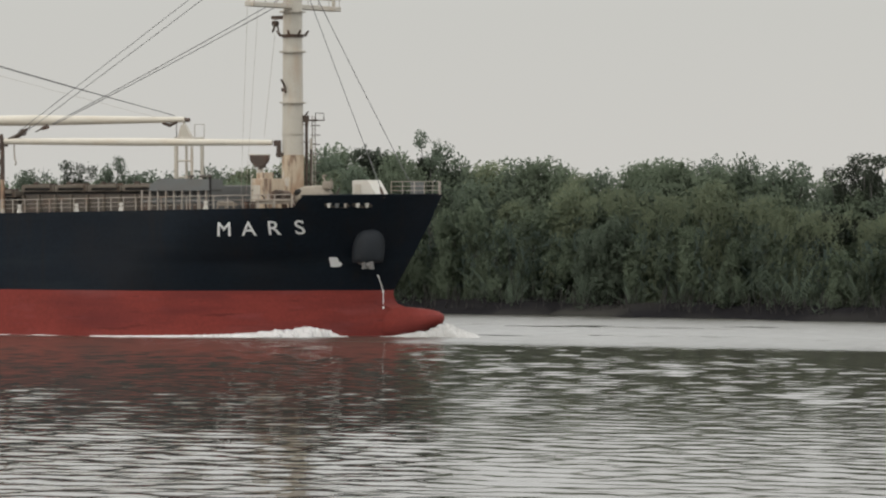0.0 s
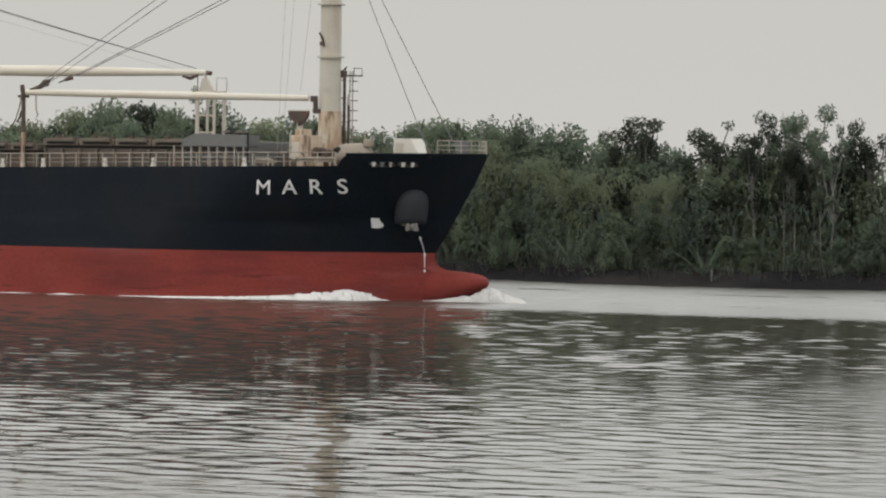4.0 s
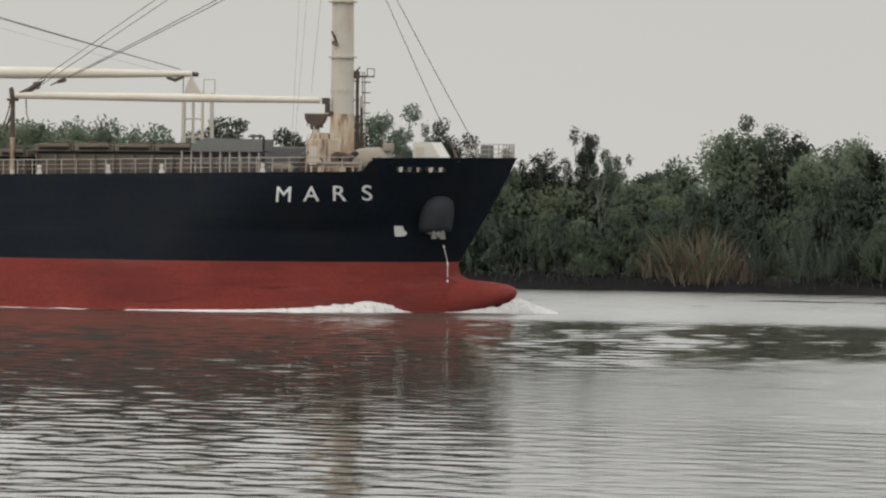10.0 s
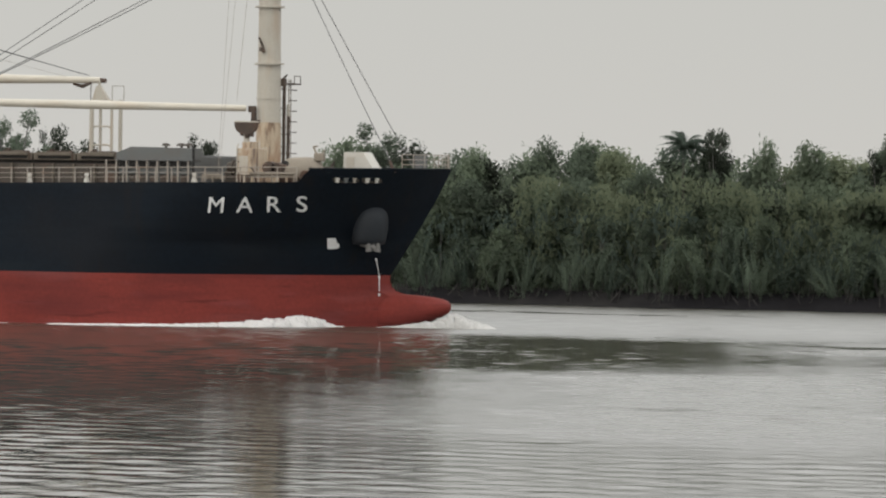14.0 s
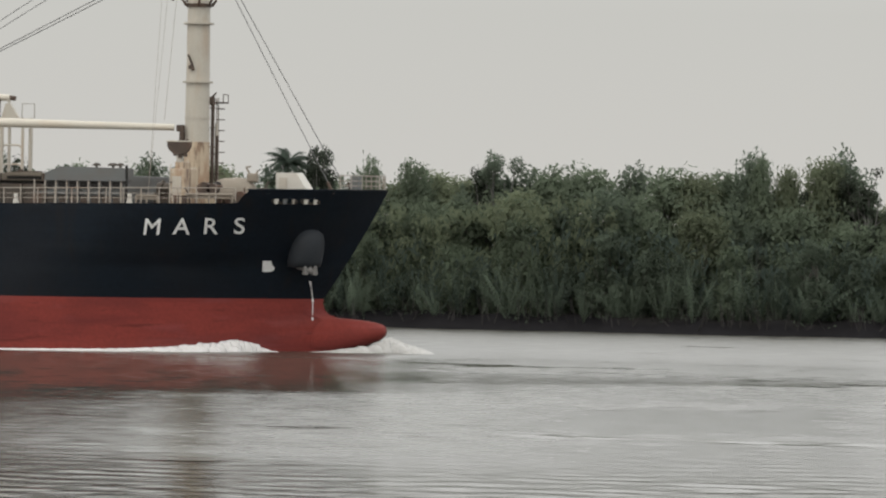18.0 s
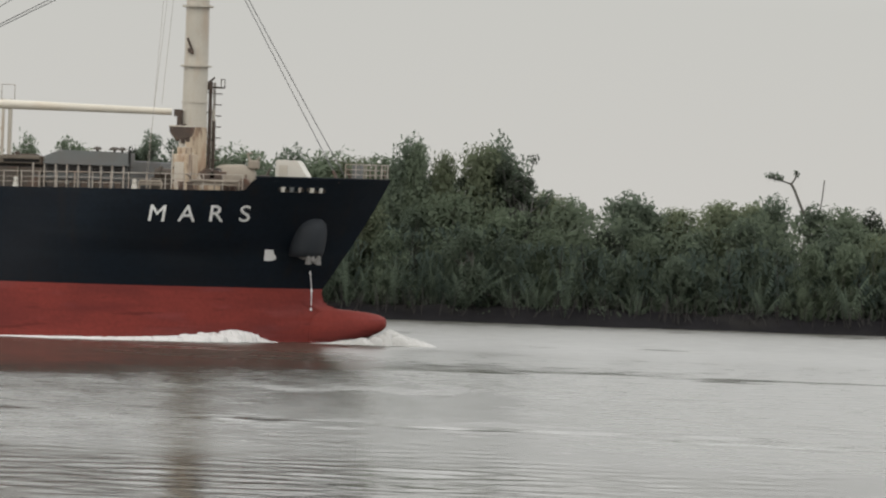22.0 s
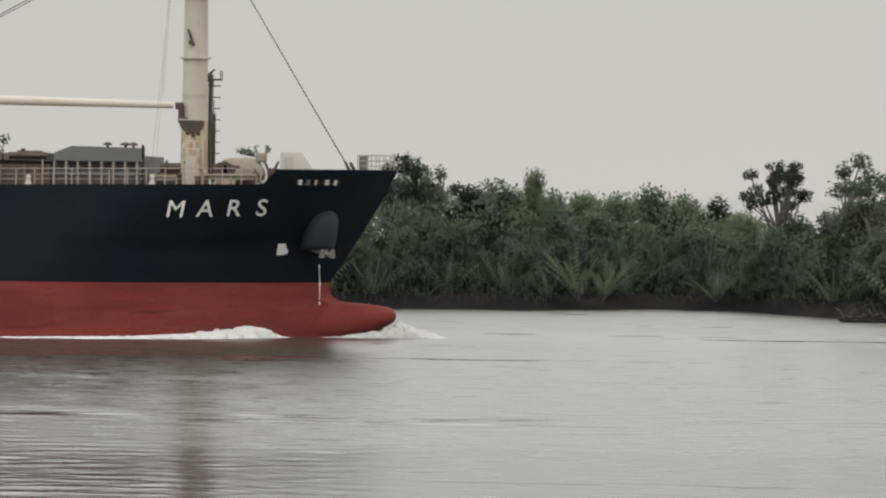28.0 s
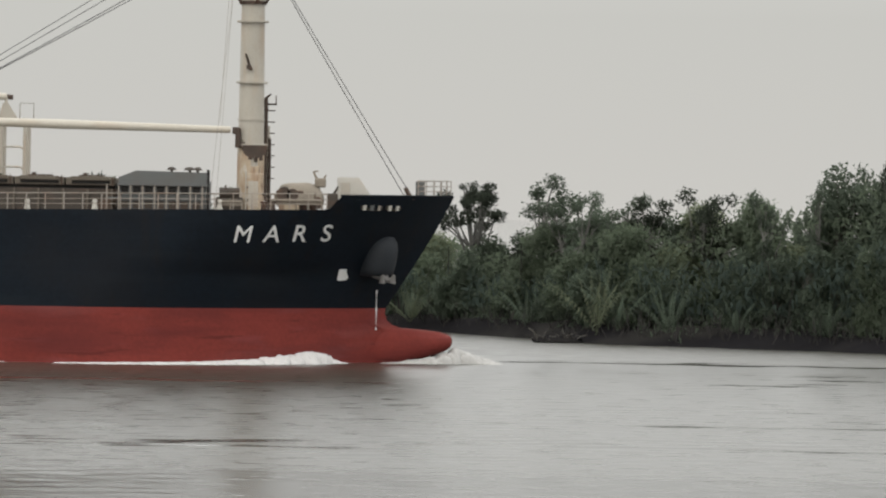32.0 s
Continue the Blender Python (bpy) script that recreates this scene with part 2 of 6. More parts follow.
# sheltered reach upstream, open wind downstream; the far shore ruffled, a smoother belt along the channel
def curve(socket, pairs):
    """A smooth run of values over a coordinate."""
    lo, hi = pairs[0][0], pairs[-1][0]
    mr = n.new("ShaderNodeMapRange")
    mr.inputs["From Min"].default_value, mr.inputs["From Max"].default_value = lo, hi
    l.new(socket, mr.inputs["Value"])
    rp = n.new("ShaderNodeValToRGB")
    els = rp.color_ramp.elements
    els[0].color = (pairs[0][1],) * 3 + (1,)
    els[1].color = (pairs[-1][1],) * 3 + (1,)
    for p, q in pairs[1:-1]:
        el_ = els.new((p - lo) / (hi - lo))
        el_.color = (q, q, q, 1)
    l.new(mr.outputs["Result"], rp.inputs[0])
    return rp.outputs["Color"]


def math_node(op, a, c_):
    m_ = n.new("ShaderNodeMath")
    m_.operation = op
    for k, v_ in enumerate((a, c_)):
        if isinstance(v_, (int, float)):
            m_.inputs[k].default_value = v_
        else:
            l.new(v_, m_.inputs[k])
    return m_.outputs[0]


wm = n.new("ShaderNodeMapping")
wm.inputs["Scale"].default_value = (0.014, 0.05, 1.0)
wind = n.new("ShaderNodeTexNoise")
wind.inputs["Scale"].default_value, wind.inputs["Detail"].default_value = 1.0, 4
l.new(co.outputs["Object"], wm.inputs["Vector"])
l.new(wm.outputs[0], wind.inputs["Vector"])
gust = math_node("MULTIPLY_ADD", wind.outputs["Fac"], 60.0)
gust.node.inputs[2].default_value = -30.0
# open wind downstream of a slanting line, a ruffled belt off the far shore, still water between
reach = math_node("DIVIDE", at_.outputs["X"], at_.outputs["Y"])
edge_ = math_node("SUBTRACT", math_node("MULTIPLY_ADD", reach, 240.0), at_.outputs["Y"])
edge_.node.inputs[0].links[0].from_node.inputs[2].default_value = 326.0
downwind = curve(math_node("ADD", edge_, math_node("MULTIPLY", gust, 0.5)), [(-14, 0.0), (0, 0.5), (14, 1.0)])
downwind = math_node("MULTIPLY", downwind, curve(reach, [(-0.46, 0.0), (-0.41, 0.25), (-0.35, 0.5), (-0.28, 0.8), (-0.22, 1.0)]))
# the near reach lies quiet
quiet = curve(math_node("ADD", at_.outputs["Y"], math_node("MULTIPLY", gust, 0.35)), [(160, 0.42), (176, 0.6), (194, 1.0), (210, 1.0)])
downwind = math_node("MULTIPLY", downwind, math_node("MAXIMUM", quiet, curve(reach, [(-0.2, 0.0), (-0.14, 0.35), (-0.07, 0.8)])))
shore = curve(math_node("ADD", at_.outputs["Y"], math_node("MULTIPLY", gust, 0.3)), [(288, 0.0), (298, 0.08), (308, 0.5), (314, 0.62), (322, 0.68), (340, 0.95), (356, 1.0), (480, 1.0), (560, 0.0), (640, 0.0)])
shore = math_node("MULTIPLY", shore, 2.25)
# the open reach downstream is ruffled all the way across
shore = math_node("MAXIMUM", shore, math_node("MULTIPLY", curve(reach, [(-0.34, 0.0), (-0.29, 0.2), (-0.23, 1.0)]),
                                              curve(math_node("ADD", at_.outputs["Y"], math_node("MULTIPLY", gust, 0.35)), [(190, 0.0), (215, 0.8), (274, 0.8), (288, 1.25), (306, 1.25), (340, 0.6), (480, 0.6), (560, 0.0)])))
sl = n.new("ShaderNodeMapping")
sl.inputs["Scale"].default_value = (0.011, 0.075, 1.0)
slick = n.new("ShaderNodeTexNoise")
slick.inputs["Scale"].default_value, slick.inputs["Detail"].default_value = 1.0, 3
l.new(co.outputs["Object"], sl.inputs["Vector"])
l.new(sl.outputs[0], slick.inputs["Vector"])
brk = n.new("ShaderNodeMapping")
brk.inputs["Scale"].default_value = (0.12, 0.3, 1.0)
brkn = n.new("ShaderNodeTexNoise")
brkn.inputs["Scale"].default_value, brkn.inputs["Detail"].default_value = 1.0, 2
l.new(co.outputs["Object"], brk.inputs["Vector"])
l.new(brk.outputs[0], brkn.inputs["Vector"])
broken = math_node("MULTIPLY", slick.outputs["Fac"], math_node("ADD", brkn.outputs["Fac"], 0.5))
still = curve(broken, [(0.3, 1.0), (0.65, 1.0), (0.72, 0.42), (0.9, 0.3)])
gm = n.new("ShaderNodeMapping")
gm.inputs["Scale"].default_value = (0.4, 0.9, 1.0)
gn = n.new("ShaderNodeTexNoise")
gn.inputs["Scale"].default_value, gn.inputs["Detail"].default_value = 1.0, 5
l.new(co.outputs["Object"], gm.inputs["Vector"])
l.new(gm.outputs[0], gn.inputs["Vector"])
catspaw = curve(gn.outputs["Fac"], [(0.25, 0.72), (0.5, 1.0), (0.75, 1.28)])
wind_ = math_node("MULTIPLY", math_node("MAXIMUM", math_node("MULTIPLY", downwind, 1.3), shore), catspaw)
# the open reach this side of the channel: gentler ripples, a stronger gloss
near_ = math_node("MULTIPLY", curve(reach, [(-0.28, 0.0), (-0.2, 1.0), (-0.16, 0.9), (-0.09, 0.35), (0.2, 0.3)]), curve(math_node("ADD", at_.outputs["Y"], math_node("MULTIPLY", gust, 0.3)), [(238, 1.0), (262, 0.72), (284, 0.45), (304, 0.0), (400, 0.0)]))
rough_ = math_node("MULTIPLY_ADD", math_node("MULTIPLY", wind_, still), math_node("MULTIPLY", math_node("SUBTRACT", 1.0, math_node("MULTIPLY", near_, 0.37)), 0.21))
rough_.node.inputs[2].default_value = 0.055
fm = n.new("ShaderNodeMapping")
fm.inputs["Scale"].default_value = (0.6, 1.0, 1.0)
fn = n.new("ShaderNodeTexNoise")
fn.inputs["Scale"].default_value, fn.inputs["Detail"].default_value = 1.0, 2
l.new(co.outputs["Object"], fm.inputs["Vector"])
l.new(fm.outputs[0], fn.inputs["Vector"])
bp = n.new("ShaderNodeBump")
bp.inputs["Strength"].default_value, bp.inputs["Distance"].default_value = 0.6, 0.035
l.new(fn.outputs["Fac"], bp.inputs["Height"])
# silty body below, glossy skin above; ruffled water turns part of its skin away
body_, skin, both = n.new("ShaderNodeBsdfDiffuse"), n.new("ShaderNodeBsdfAnisotropic"), n.new("ShaderNodeMixShader")
body_.inputs["Color"].default_value = (0.055, 0.053, 0.043, 1)
skin.distribution = "BECKMANN"
skin.inputs["Color"].default_value = (1, 1, 1, 1)
fres = n.new("ShaderNodeFresnel")
fres.inputs["IOR"].default_value = 1.34
ruffle = math_node("MULTIPLY", wind_, still)
loss = math_node("MULTIPLY", curve(ruffle, [(0, 0.84), (0.5, 0.77), (1.1, 0.63), (1.7, 0.5), (2.3, 0.36)]), math_node("MULTIPLY_ADD", near_, 0.23))
loss.node.inputs[1].links[0].from_node.inputs[2].default_value = 1.0
l.new(rough_, skin.inputs["Roughness"])
l.new(bp.outputs[0], skin.inputs["Normal"])
l.new(math_node("MAXIMUM", math_node("MULTIPLY", fres.outputs[0], loss), curve(at_.outputs["Y"], [(500, 0.0), (600, 1.0), (700, 1.0)])), both.inputs[0])
l.new(body_.outputs[0], both.inputs[1])
l.new(skin.outputs[0], both.inputs[2])
l.new(both.outputs[0], n["Material Output"].inputs["Surface"])
n.remove(b)


# ---- builders ----
def mesh_of(bm, name, smooth=False):
    me = bpy.data.meshes.new(name)
    bm.to_mesh(me)
    bm.free()
    if smooth:
        me.polygons.foreach_set("use_smooth", [True] * len(me.polygons))
    return me


def part(name, bm, mat, parent, label="", smooth=False):
    """Links a bmesh, or a ready mesh, as one object under its thing."""
    me = bm if isinstance(bm, bpy.types.Mesh) else mesh_of(bm, name, smooth)
    if not me.materials:
        me.materials.append(mat)
    ob = new(name, me)
    ob.parent = parent
    if label:
        tagged(ob, label)
    return ob


def thing(name, label, category, group="", at=None, kind=""):
    ob = new(name)
    ob.empty_display_size = 0.5
    if at is not None:
        ob.matrix_basis = at
    return tagged(ob, label, category, group, kind)


def box(bm, x0, x1, y0, y1, z0, z1, bevel=0.0):
    r = bmesh.ops.create_cube(bm, size=1.0, matrix=Matrix.Translation(((x0 + x1) / 2, (y0 + y1) / 2, (z0 + z1) / 2))
                              @ Matrix.Diagonal((abs(x1 - x0), abs(y1 - y0), abs(z1 - z0), 1)))
    if bevel:
        edges = list({ed for v in r["verts"] for ed in v.link_edges})
        bmesh.ops.bevel(bm, geom=edges, offset=bevel, segments=2, affect="EDGES", profile=0.5)
    return bm


def rod(bm, p, q, r0, r1=None, seg=8):
    """A round bar from p to q."""
    p, q = Vector(p), Vector(q)
    r1 = r0 if r1 is None else r1
    d = q - p
    m = Matrix.Translation((p + q) / 2) @ d.to_track_quat("Z", "Y").to_matrix().to_4x4()
    bmesh.ops.create_cone(bm, cap_ends=True, segments=seg, radius1=r0, radius2=r1, depth=d.length, matrix=m)
    return bm


def bent(bm, points, r, seg=6):
    """One round bar that follows the points."""
    pts = [Vector(p) for p in points]
    rings = []
    closed = (pts[0] - pts[-1]).length < 1e-6
    for i, p in enumerate(pts):
        d = (pts[min(i + 1, len(pts) - 1)] - pts[max(i - 1, 0)]).normalized()
        u = d.orthogonal().normalized()
        if rings:
            u = (last - d * last.dot(d)).normalized()
        last = u
        w = d.cross(u)
        rings.append([bm.verts.new(p + (u * math.cos(2 * math.pi * k / seg) + w * math.sin(2 * math.pi * k / seg)) * r) for k in range(seg)])
    for a_, c_ in zip(rings, rings[1:]):
        for k in range(seg):
            bm.faces.new((a_[k], a_[(k + 1) % seg], c_[(k + 1) % seg], c_[k]))
    if not closed:
        bm.faces.new(rings[0][::-1])
        bm.faces.new(rings[-1])
    return bm


def raw_mesh(name, verts, faces, mat, smooth=False):
    me = bpy.data.meshes.new(name)
    me.from_pydata([tuple(v) for v in verts], [], [tuple(f) for f in faces])
    me.update()
    me.materials.append(mat)
    if smooth:
        me.polygons.foreach_set("use_smooth", [True] * len(me.polygons))
    return me


def lerp(x, xs, ys):
    return float(np.interp(x, xs, ys))


# ---- ground and river ----
def bank_edge(x):
    """How far the far waterline wanders from its straight line."""
    return lerp(x, (-420, -231, -208, -180, -165, -148, -110, -60, -33, -10, 2, 10, 16, 23, 30, 46, 110),
                (388, 387, 383, 376, 380, 386, 384, 385, 389, 395, 403, 401, 387, 371, 369, 357, 345)) - BANK_Y \
        + 0.8 * math.sin(x * 0.31 + 1) + 0.5 * math.sin(x * 0.83) + 1.3 * noise.noise((x * 0.55, 3.0, 0)) + 0.7 * noise.noise((x * 1.3, 8.0, 0))


def build_ground():
    ys = [-4600, -900, -260, -150, -120, -90, 200, 360, 378, 384, 386, 387.5, 389, 391, 395, 402, 415, 440, 520, 580, 4600]
    zs = [3, 3, 2.5, 1.6, 0.2, -3, -5, -4, -1.6, -0.35, 0.0, 0.55, 1.15, 1.4, 1.5, 1.5, 1.5, 1.5, 0.6, -3, -3]
    xs = [-4600, -1500, -700] + [-420 + 1.25 * i for i in range(433)] + [300, 700, 1500, 4600]
    verts, faces = [], []
    for x in xs:
        for y, z in zip(ys, zs):
            shift = bank_edge(x) if 370 < y < 450 else 0.0
            lump = 0.4 * noise.noise((x * 0.5, y * 0.4, 0)) if 383 < y < 450 else 0.0
            verts.append((x, y + shift, z + lump))
    w = len(ys)
    for i in range(len(xs) - 1):
        for j in range(w - 1):
            faces.append((i * w + j, (i + 1) * w + j, (i + 1) * w + j + 1, i * w + j + 1))
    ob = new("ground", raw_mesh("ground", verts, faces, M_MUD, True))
    tagged(ob, "muddy river banks, colour darkened as if shaded by trees", "ground", kind="structure")


def build_water():
    """The river: fine waves where the camera looks, a plain sheet beyond."""
    rng = np.random.RandomState(4)
    xs = np.concatenate([[-4600, -1200, -600], np.arange(-340, 96, 0.62), [200, 600, 1200, 4600]])
    ys = np.concatenate([[-140, -60, 40, 90, 110, 118], np.arange(122, 300, 0.45), np.arange(300, 330, 0.7), np.arange(330, 396, 1.2), [420, 560, 900, 2000, 4600]])
    X, Y = np.meshgrid(xs, ys, indexing="ij")
    Z = np.zeros_like(X)
    for k in range(44):
        wave = rng.uniform(1.3, 3.5)
        turn = rng.normal(0, 0.85)
        kx, ky = math.sin(turn) * 2 * math.pi / wave, math.cos(turn) * 2 * math.pi / wave
        Z += 0.0016 * wave * np.sin(kx * X + ky * Y + rng.uniform(0, 6.28))
    calm = (0.84 - 0.3 * np.clip((Y - 306) / 12, 0, 1)) * np.interp(X / np.maximum(Y, 100), [-0.46, -0.41, -0.36, -0.30, -0.2, -0.1], [1.0, 0.6, 0.32, 0.5, 0.62, 0.4])
    patch = 0.76 + 0.24 * np.sin(X * 0.021 + 1.2 * np.sin(Y * 0.045)) * np.sin(Y * 0.07 + 0.6 * np.sin(X * 0.03))
    inside = np.clip((X + 345) / 10, 0, 1) * np.clip((98 - X) / 10, 0, 1) * np.clip((Y - 121) / 12, 0, 1) * np.clip((400 - Y) / 6, 0, 1)
    # longer, steeper chop in the mid channel upstream
    chop = np.zeros_like(X)
    for k in range(26):
        wave = rng.uniform(1.9, 4.2)
        turn = rng.normal(0, 0.95)
        kx, ky = math.sin(turn) * 2 * math.pi / wave, math.cos(turn) * 2 * math.pi / wave
        chop += 0.00125 * wave * np.sin(kx * X + ky * Y + rng.uniform(0, 6.28))
    mid = np.clip((Y - 222) / 16, 0, 1) * np.clip((316 - Y) / 12, 0, 1) * np.interp(X / np.maximum(Y, 100), [-0.36, -0.27], [1.0, 0.3])
    mid *= 1 + 0.9 * np.clip((Y - 258) / 14, 0, 1) * np.interp(X / np.maximum(Y, 100), [-0.46, -0.38], [0.0, 1.0])
    # ruffled strips on the near side of the open reach, their crests lying along the river
    crests = np.zeros_like(X)
    for k in range(16):
        wave = rng.uniform(1.8, 3.4)
        turn = rng.normal(0, 0.4)
        kx, ky = math.sin(turn) * 2 * math.pi / wave, math.cos(turn) * 2 * math.pi / wave
        crests += 0.0018 * wave * np.sin(kx * X + ky * Y + rng.uniform(0, 6.28))
    strips = np.clip(2.2 * np.sin(Y * 0.24 + 1.3 * np.sin(X * 0.045) + 0.6 * np.sin(X * 0.11 + 2)) * np.sin(Y * 0.093 + X * 0.02 + 1.5 * np.sin(X * 0.027)), 0, 1)
    crests *= (0.35 + 1.25 * strips) * np.clip((Y - 165) / 20, 0, 1) * np.clip((268 - Y) / 14, 0, 1) * np.interp(X / np.maximum(Y, 100), [-0.36, -0.3, -0.16, -0.05], [0.0, 1.0, 1.0, 0.6])
    gusts = 0.75 + 0.25 * np.sin(X * 0.05 + 2 * np.sin(Y * 0.06)) * np.sin(Y * 0.09 + np.sin(X * 0.04))
    Z = (Z * calm * patch + chop * mid * gusts + crests) * inside
    nx, ny = X.shape
    co_ = np.stack([X, Y, Z], -1).reshape(-1, 3)
    idx = np.arange(nx * ny).reshape(nx, ny)
    quads = np.stack([idx[:-1, :-1], idx[1:, :-1], idx[1:, 1:], idx[:-1, 1:]], -1).reshape(-1, 4)
    me = bpy.data.meshes.new("water")
    me.vertices.add(len(co_))
    me.vertices.foreach_set("co", co_.ravel())
    me.loops.add(quads.size)
    me.loops.foreach_set("vertex_index", quads.ravel().astype(np.int32))
    me.polygons.add(len(quads))
    me.polygons.foreach_set("loop_start", np.arange(0, quads.size, 4, dtype=np.int32))
    me.polygons.foreach_set("use_smooth", np.ones(len(quads), dtype=bool))
    me.update()
    me.validate()
    me.materials.append(M_WATER)
    return tagged(new("water", me), "brown-grey rippled river water under an overcast sky", "water", kind="structure")


build_ground()
river = build_water()

# ---- the ship ----
PAINT_Z = 3.85


def deck_z(x):
    return 10.25 + 0.0145 * (x + 28) if x > -28 else 10.25


def top_z(x):
    """The upper edge of the shell: deck edge aft, bulwark on the forecastle."""
    if x < 6.4:
        return deck_z(x)
    if x < 7.2:
        return deck_z(x) + (11.72 - deck_z(x)) * (x - 6.4) / 0.8
    return 11.72 + 0.012 * (x - 7.2)


def fore_x(z):
    """The moulded stem, without the fillet that runs out over the bulb."""
    return lerp(z, (-3, 3.85, 5.2, 7.0, 9.5, 11.8), (10.3, 10.5, 11.4, 12.55, 14.05, 15.25))


def stem_x(z):
    return lerp(z, (-3, 1.5, 2.3, 2.45, 2.7, 3.0, 3.5, 3.85, 5.2, 7.0, 9.5, 11.8),
                (10.4, 10.6, 12.3, 11.6, 10.95, 10.62, 10.45, 10.52, 11.4, 12.55, 14.05, 15.25))


def breadth(x, z):
    """Half the ship's beam at x, z."""
    run = lerp(z, (-3, 0, 4, 8, 12), (21, 21, 21, 20, 20))
    full = lerp(z, (-3, 3.8, 6.2, 8.7, 11.5), (1.9, 1.8, 1.8, 2.35, 3.1))
    u = max(0.0, min(1.0, (fore_x(z) - x) / run))
    y = 11.4 * (1 - (1 - u) ** full)
    fin = stem_x(z) - x
    y = max(y, min(0.45, 0.35 * max(0.0, fin)) if fin > 0 else 0.0)
    if x < -88:
        y *= 1 - 0.45 * min(1.0, (-88 - x) / 22) ** 2 * (1.0 if z < 6 else 0.35)
    return y


ship = thing("cargo_ship", "black and red cargo ship with cream derricks under way", "ship")
STERN = -110.0


def shell(z_of_row, rows_n, cols=70):
    """One side pair of plating between two heights; z_of_row(x, k) runs from 0 to 1."""
    verts, faces = [], []
    for side in (-1, 1):
        base = len(verts)
        for k in range(rows_n + 1):
            for i in range(cols + 1):
                s = (i / cols) ** 1.9
                z = z_of_row(stem_x(8) - s * 40, k / rows_n)
                sx = stem_x(z)
                x = sx - s * (sx - STERN)
                z = z_of_row(x, k / rows_n)
                verts.append((x, side * breadth(x, z), z))
        for k in range(rows_n):
            for i in range(cols):
                a = base + k * (cols + 1) + i
                q = (a, a + 1, a + cols + 2, a + cols + 1)
                faces.append(q if side > 0 else q[::-1])
    return verts, faces


v, f = shell(lambda x, k: PAINT_Z + (top_z(x) - PAINT_Z) * k, 26, 150)
part("hull_topside", raw_mesh("hull_topside", v, f, M_BLACK, True), M_BLACK, ship, "black painted flared topsides, scuffed")
v, f = shell(lambda x, k: -2.5 + (PAINT_Z + 2.5) * k, 22, 110)
part("hull_bottom", raw_mesh("hull_bottom", v, f, M_RED, True), M_RED, ship, "red anti-fouling paint above the waterline")


def bulb_mesh():
    verts, faces = [], []
    xs = [4.0, 8.0, 9.5, 10.5, 11.9, 13.0, 13.8, 14.35, 14.8, 15.08, 15.22, 15.27]
    hi = [2.2, 2.4, 2.5, 2.5, 2.46, 2.38, 2.3, 2.22, 2.11, 1.98, 1.82, 1.6]
    lo = [-1.6, -1.5, -1.2, -0.8, -0.25, 0.15, 0.45, 0.68, 0.9, 1.1, 1.28, 1.5]
    wy = [0.2, 0.4, 0.6, 0.78, 0.96, 1.02, 0.98, 0.9, 0.76, 0.6, 0.38, 0.04]
    seg = 24
    for x, h_, l_, w in zip(xs, hi, lo, wy):
        for k in range(seg):
            a = 2 * math.pi * k / seg
            verts.append((x, w * math.sin(a), (h_ + l_) / 2 + (h_ - l_) / 2 * math.cos(a)))
    for i in range(len(xs) - 1):
        for k in range(seg):
            k2 = (k + 1) % seg
            faces.append((i * seg + k, (i + 1) * seg + k, (i + 1) * seg + k2, i * seg + k2))
    return raw_mesh("bulbous_bow", verts, faces, M_RED, True)


part("bulbous_bow", bulb_mesh(), M_RED, ship, "rounded red bulbous bow breaking the surface")

# stern closure and deck
bm = bmesh.new()
box(bm, STERN - 0.15, STERN, -breadth(STERN, 10), breadth(STERN, 10), 3.0, deck_z(STERN))
part("transom", bm, M_BLACK, ship)
verts, faces = [], []
dx = [STERN + i * (14.6 - STERN) / 120 for i in range(121)]
for x in dx:
    z = deck_z(x) - 0.06
    w = max(0.02, breadth(x, z) - 0.05)
    verts += [(x, -w, z), (x, w, z)]
for i in range(120):
    faces.append((2 * i, 2 * i + 2, 2 * i + 3, 2 * i + 1))
part("deck", raw_mesh("deck", verts, faces, M_DECK), M_DECK, ship, "dark weathered steel deck")

# forecastle bulwark cap
for side in (-1, 1):
    bm = bmesh.new()
    pts = []
    for i in range(26):
        x = 7.2 + (15.1 - 7.2) * i / 25
        pts.append((x, side * breadth(x, top_z(x)), top_z(x) + 0.02))
    bent(bm, pts, 0.07, 6)
    part("bulwark_cap", bm, M_BLACK, ship)


def on_hull(x, z, out=0.02):
    return Vector((x, -breadth(x, z) - out, z))


# name on the bow, one letter a part
def letter(ch, x0, z0, height, slant):
    cu = bpy.data.curves.new("letter", "FONT")
    cu.body = ch
    cu.size = height / 0.73
    cu.extrude = 0.004
    cu.bevel_depth = 0.013
    cu.bevel_resolution = 0
    cu.resolution_u = 6
    tmp = new("tmp", cu)
    me = bpy.data.meshes.new_from_object(tmp)
    bpy.data.objects.remove(tmp)
    bm = bmesh.new()
    bm.from_mesh(me)
    bpy.data.meshes.remove(me)
    for _ in range(2):
        long_e = [ed for ed in bm.edges if ed.calc_length() > 0.3]
        if long_e:
            bmesh.ops.subdivide_edges(bm, edges=long_e, cuts=1)
            bmesh.ops.triangulate(bm, faces=bm.faces)
    for vx in bm.verts:
        lx, lz, d_ = vx.co.x, vx.co.y, vx.co.z
        x = x0 + lx + slant * lz
        vx.co = on_hull(x, z0 + lz, 0.03 + 0.4 * d_)
    return bm


for ch, x0, slant in (("M", -0.21, 0.23), ("A", 1.87, 0.24), ("R", 3.79, 0.25), ("S", 5.75, 0.26)):
    part("letter", letter(ch, x0, 8.42 + 0.026 * (x0 + 0.2), 1.2, slant), M_LETTER, ship, "white block letter of the ship's name")

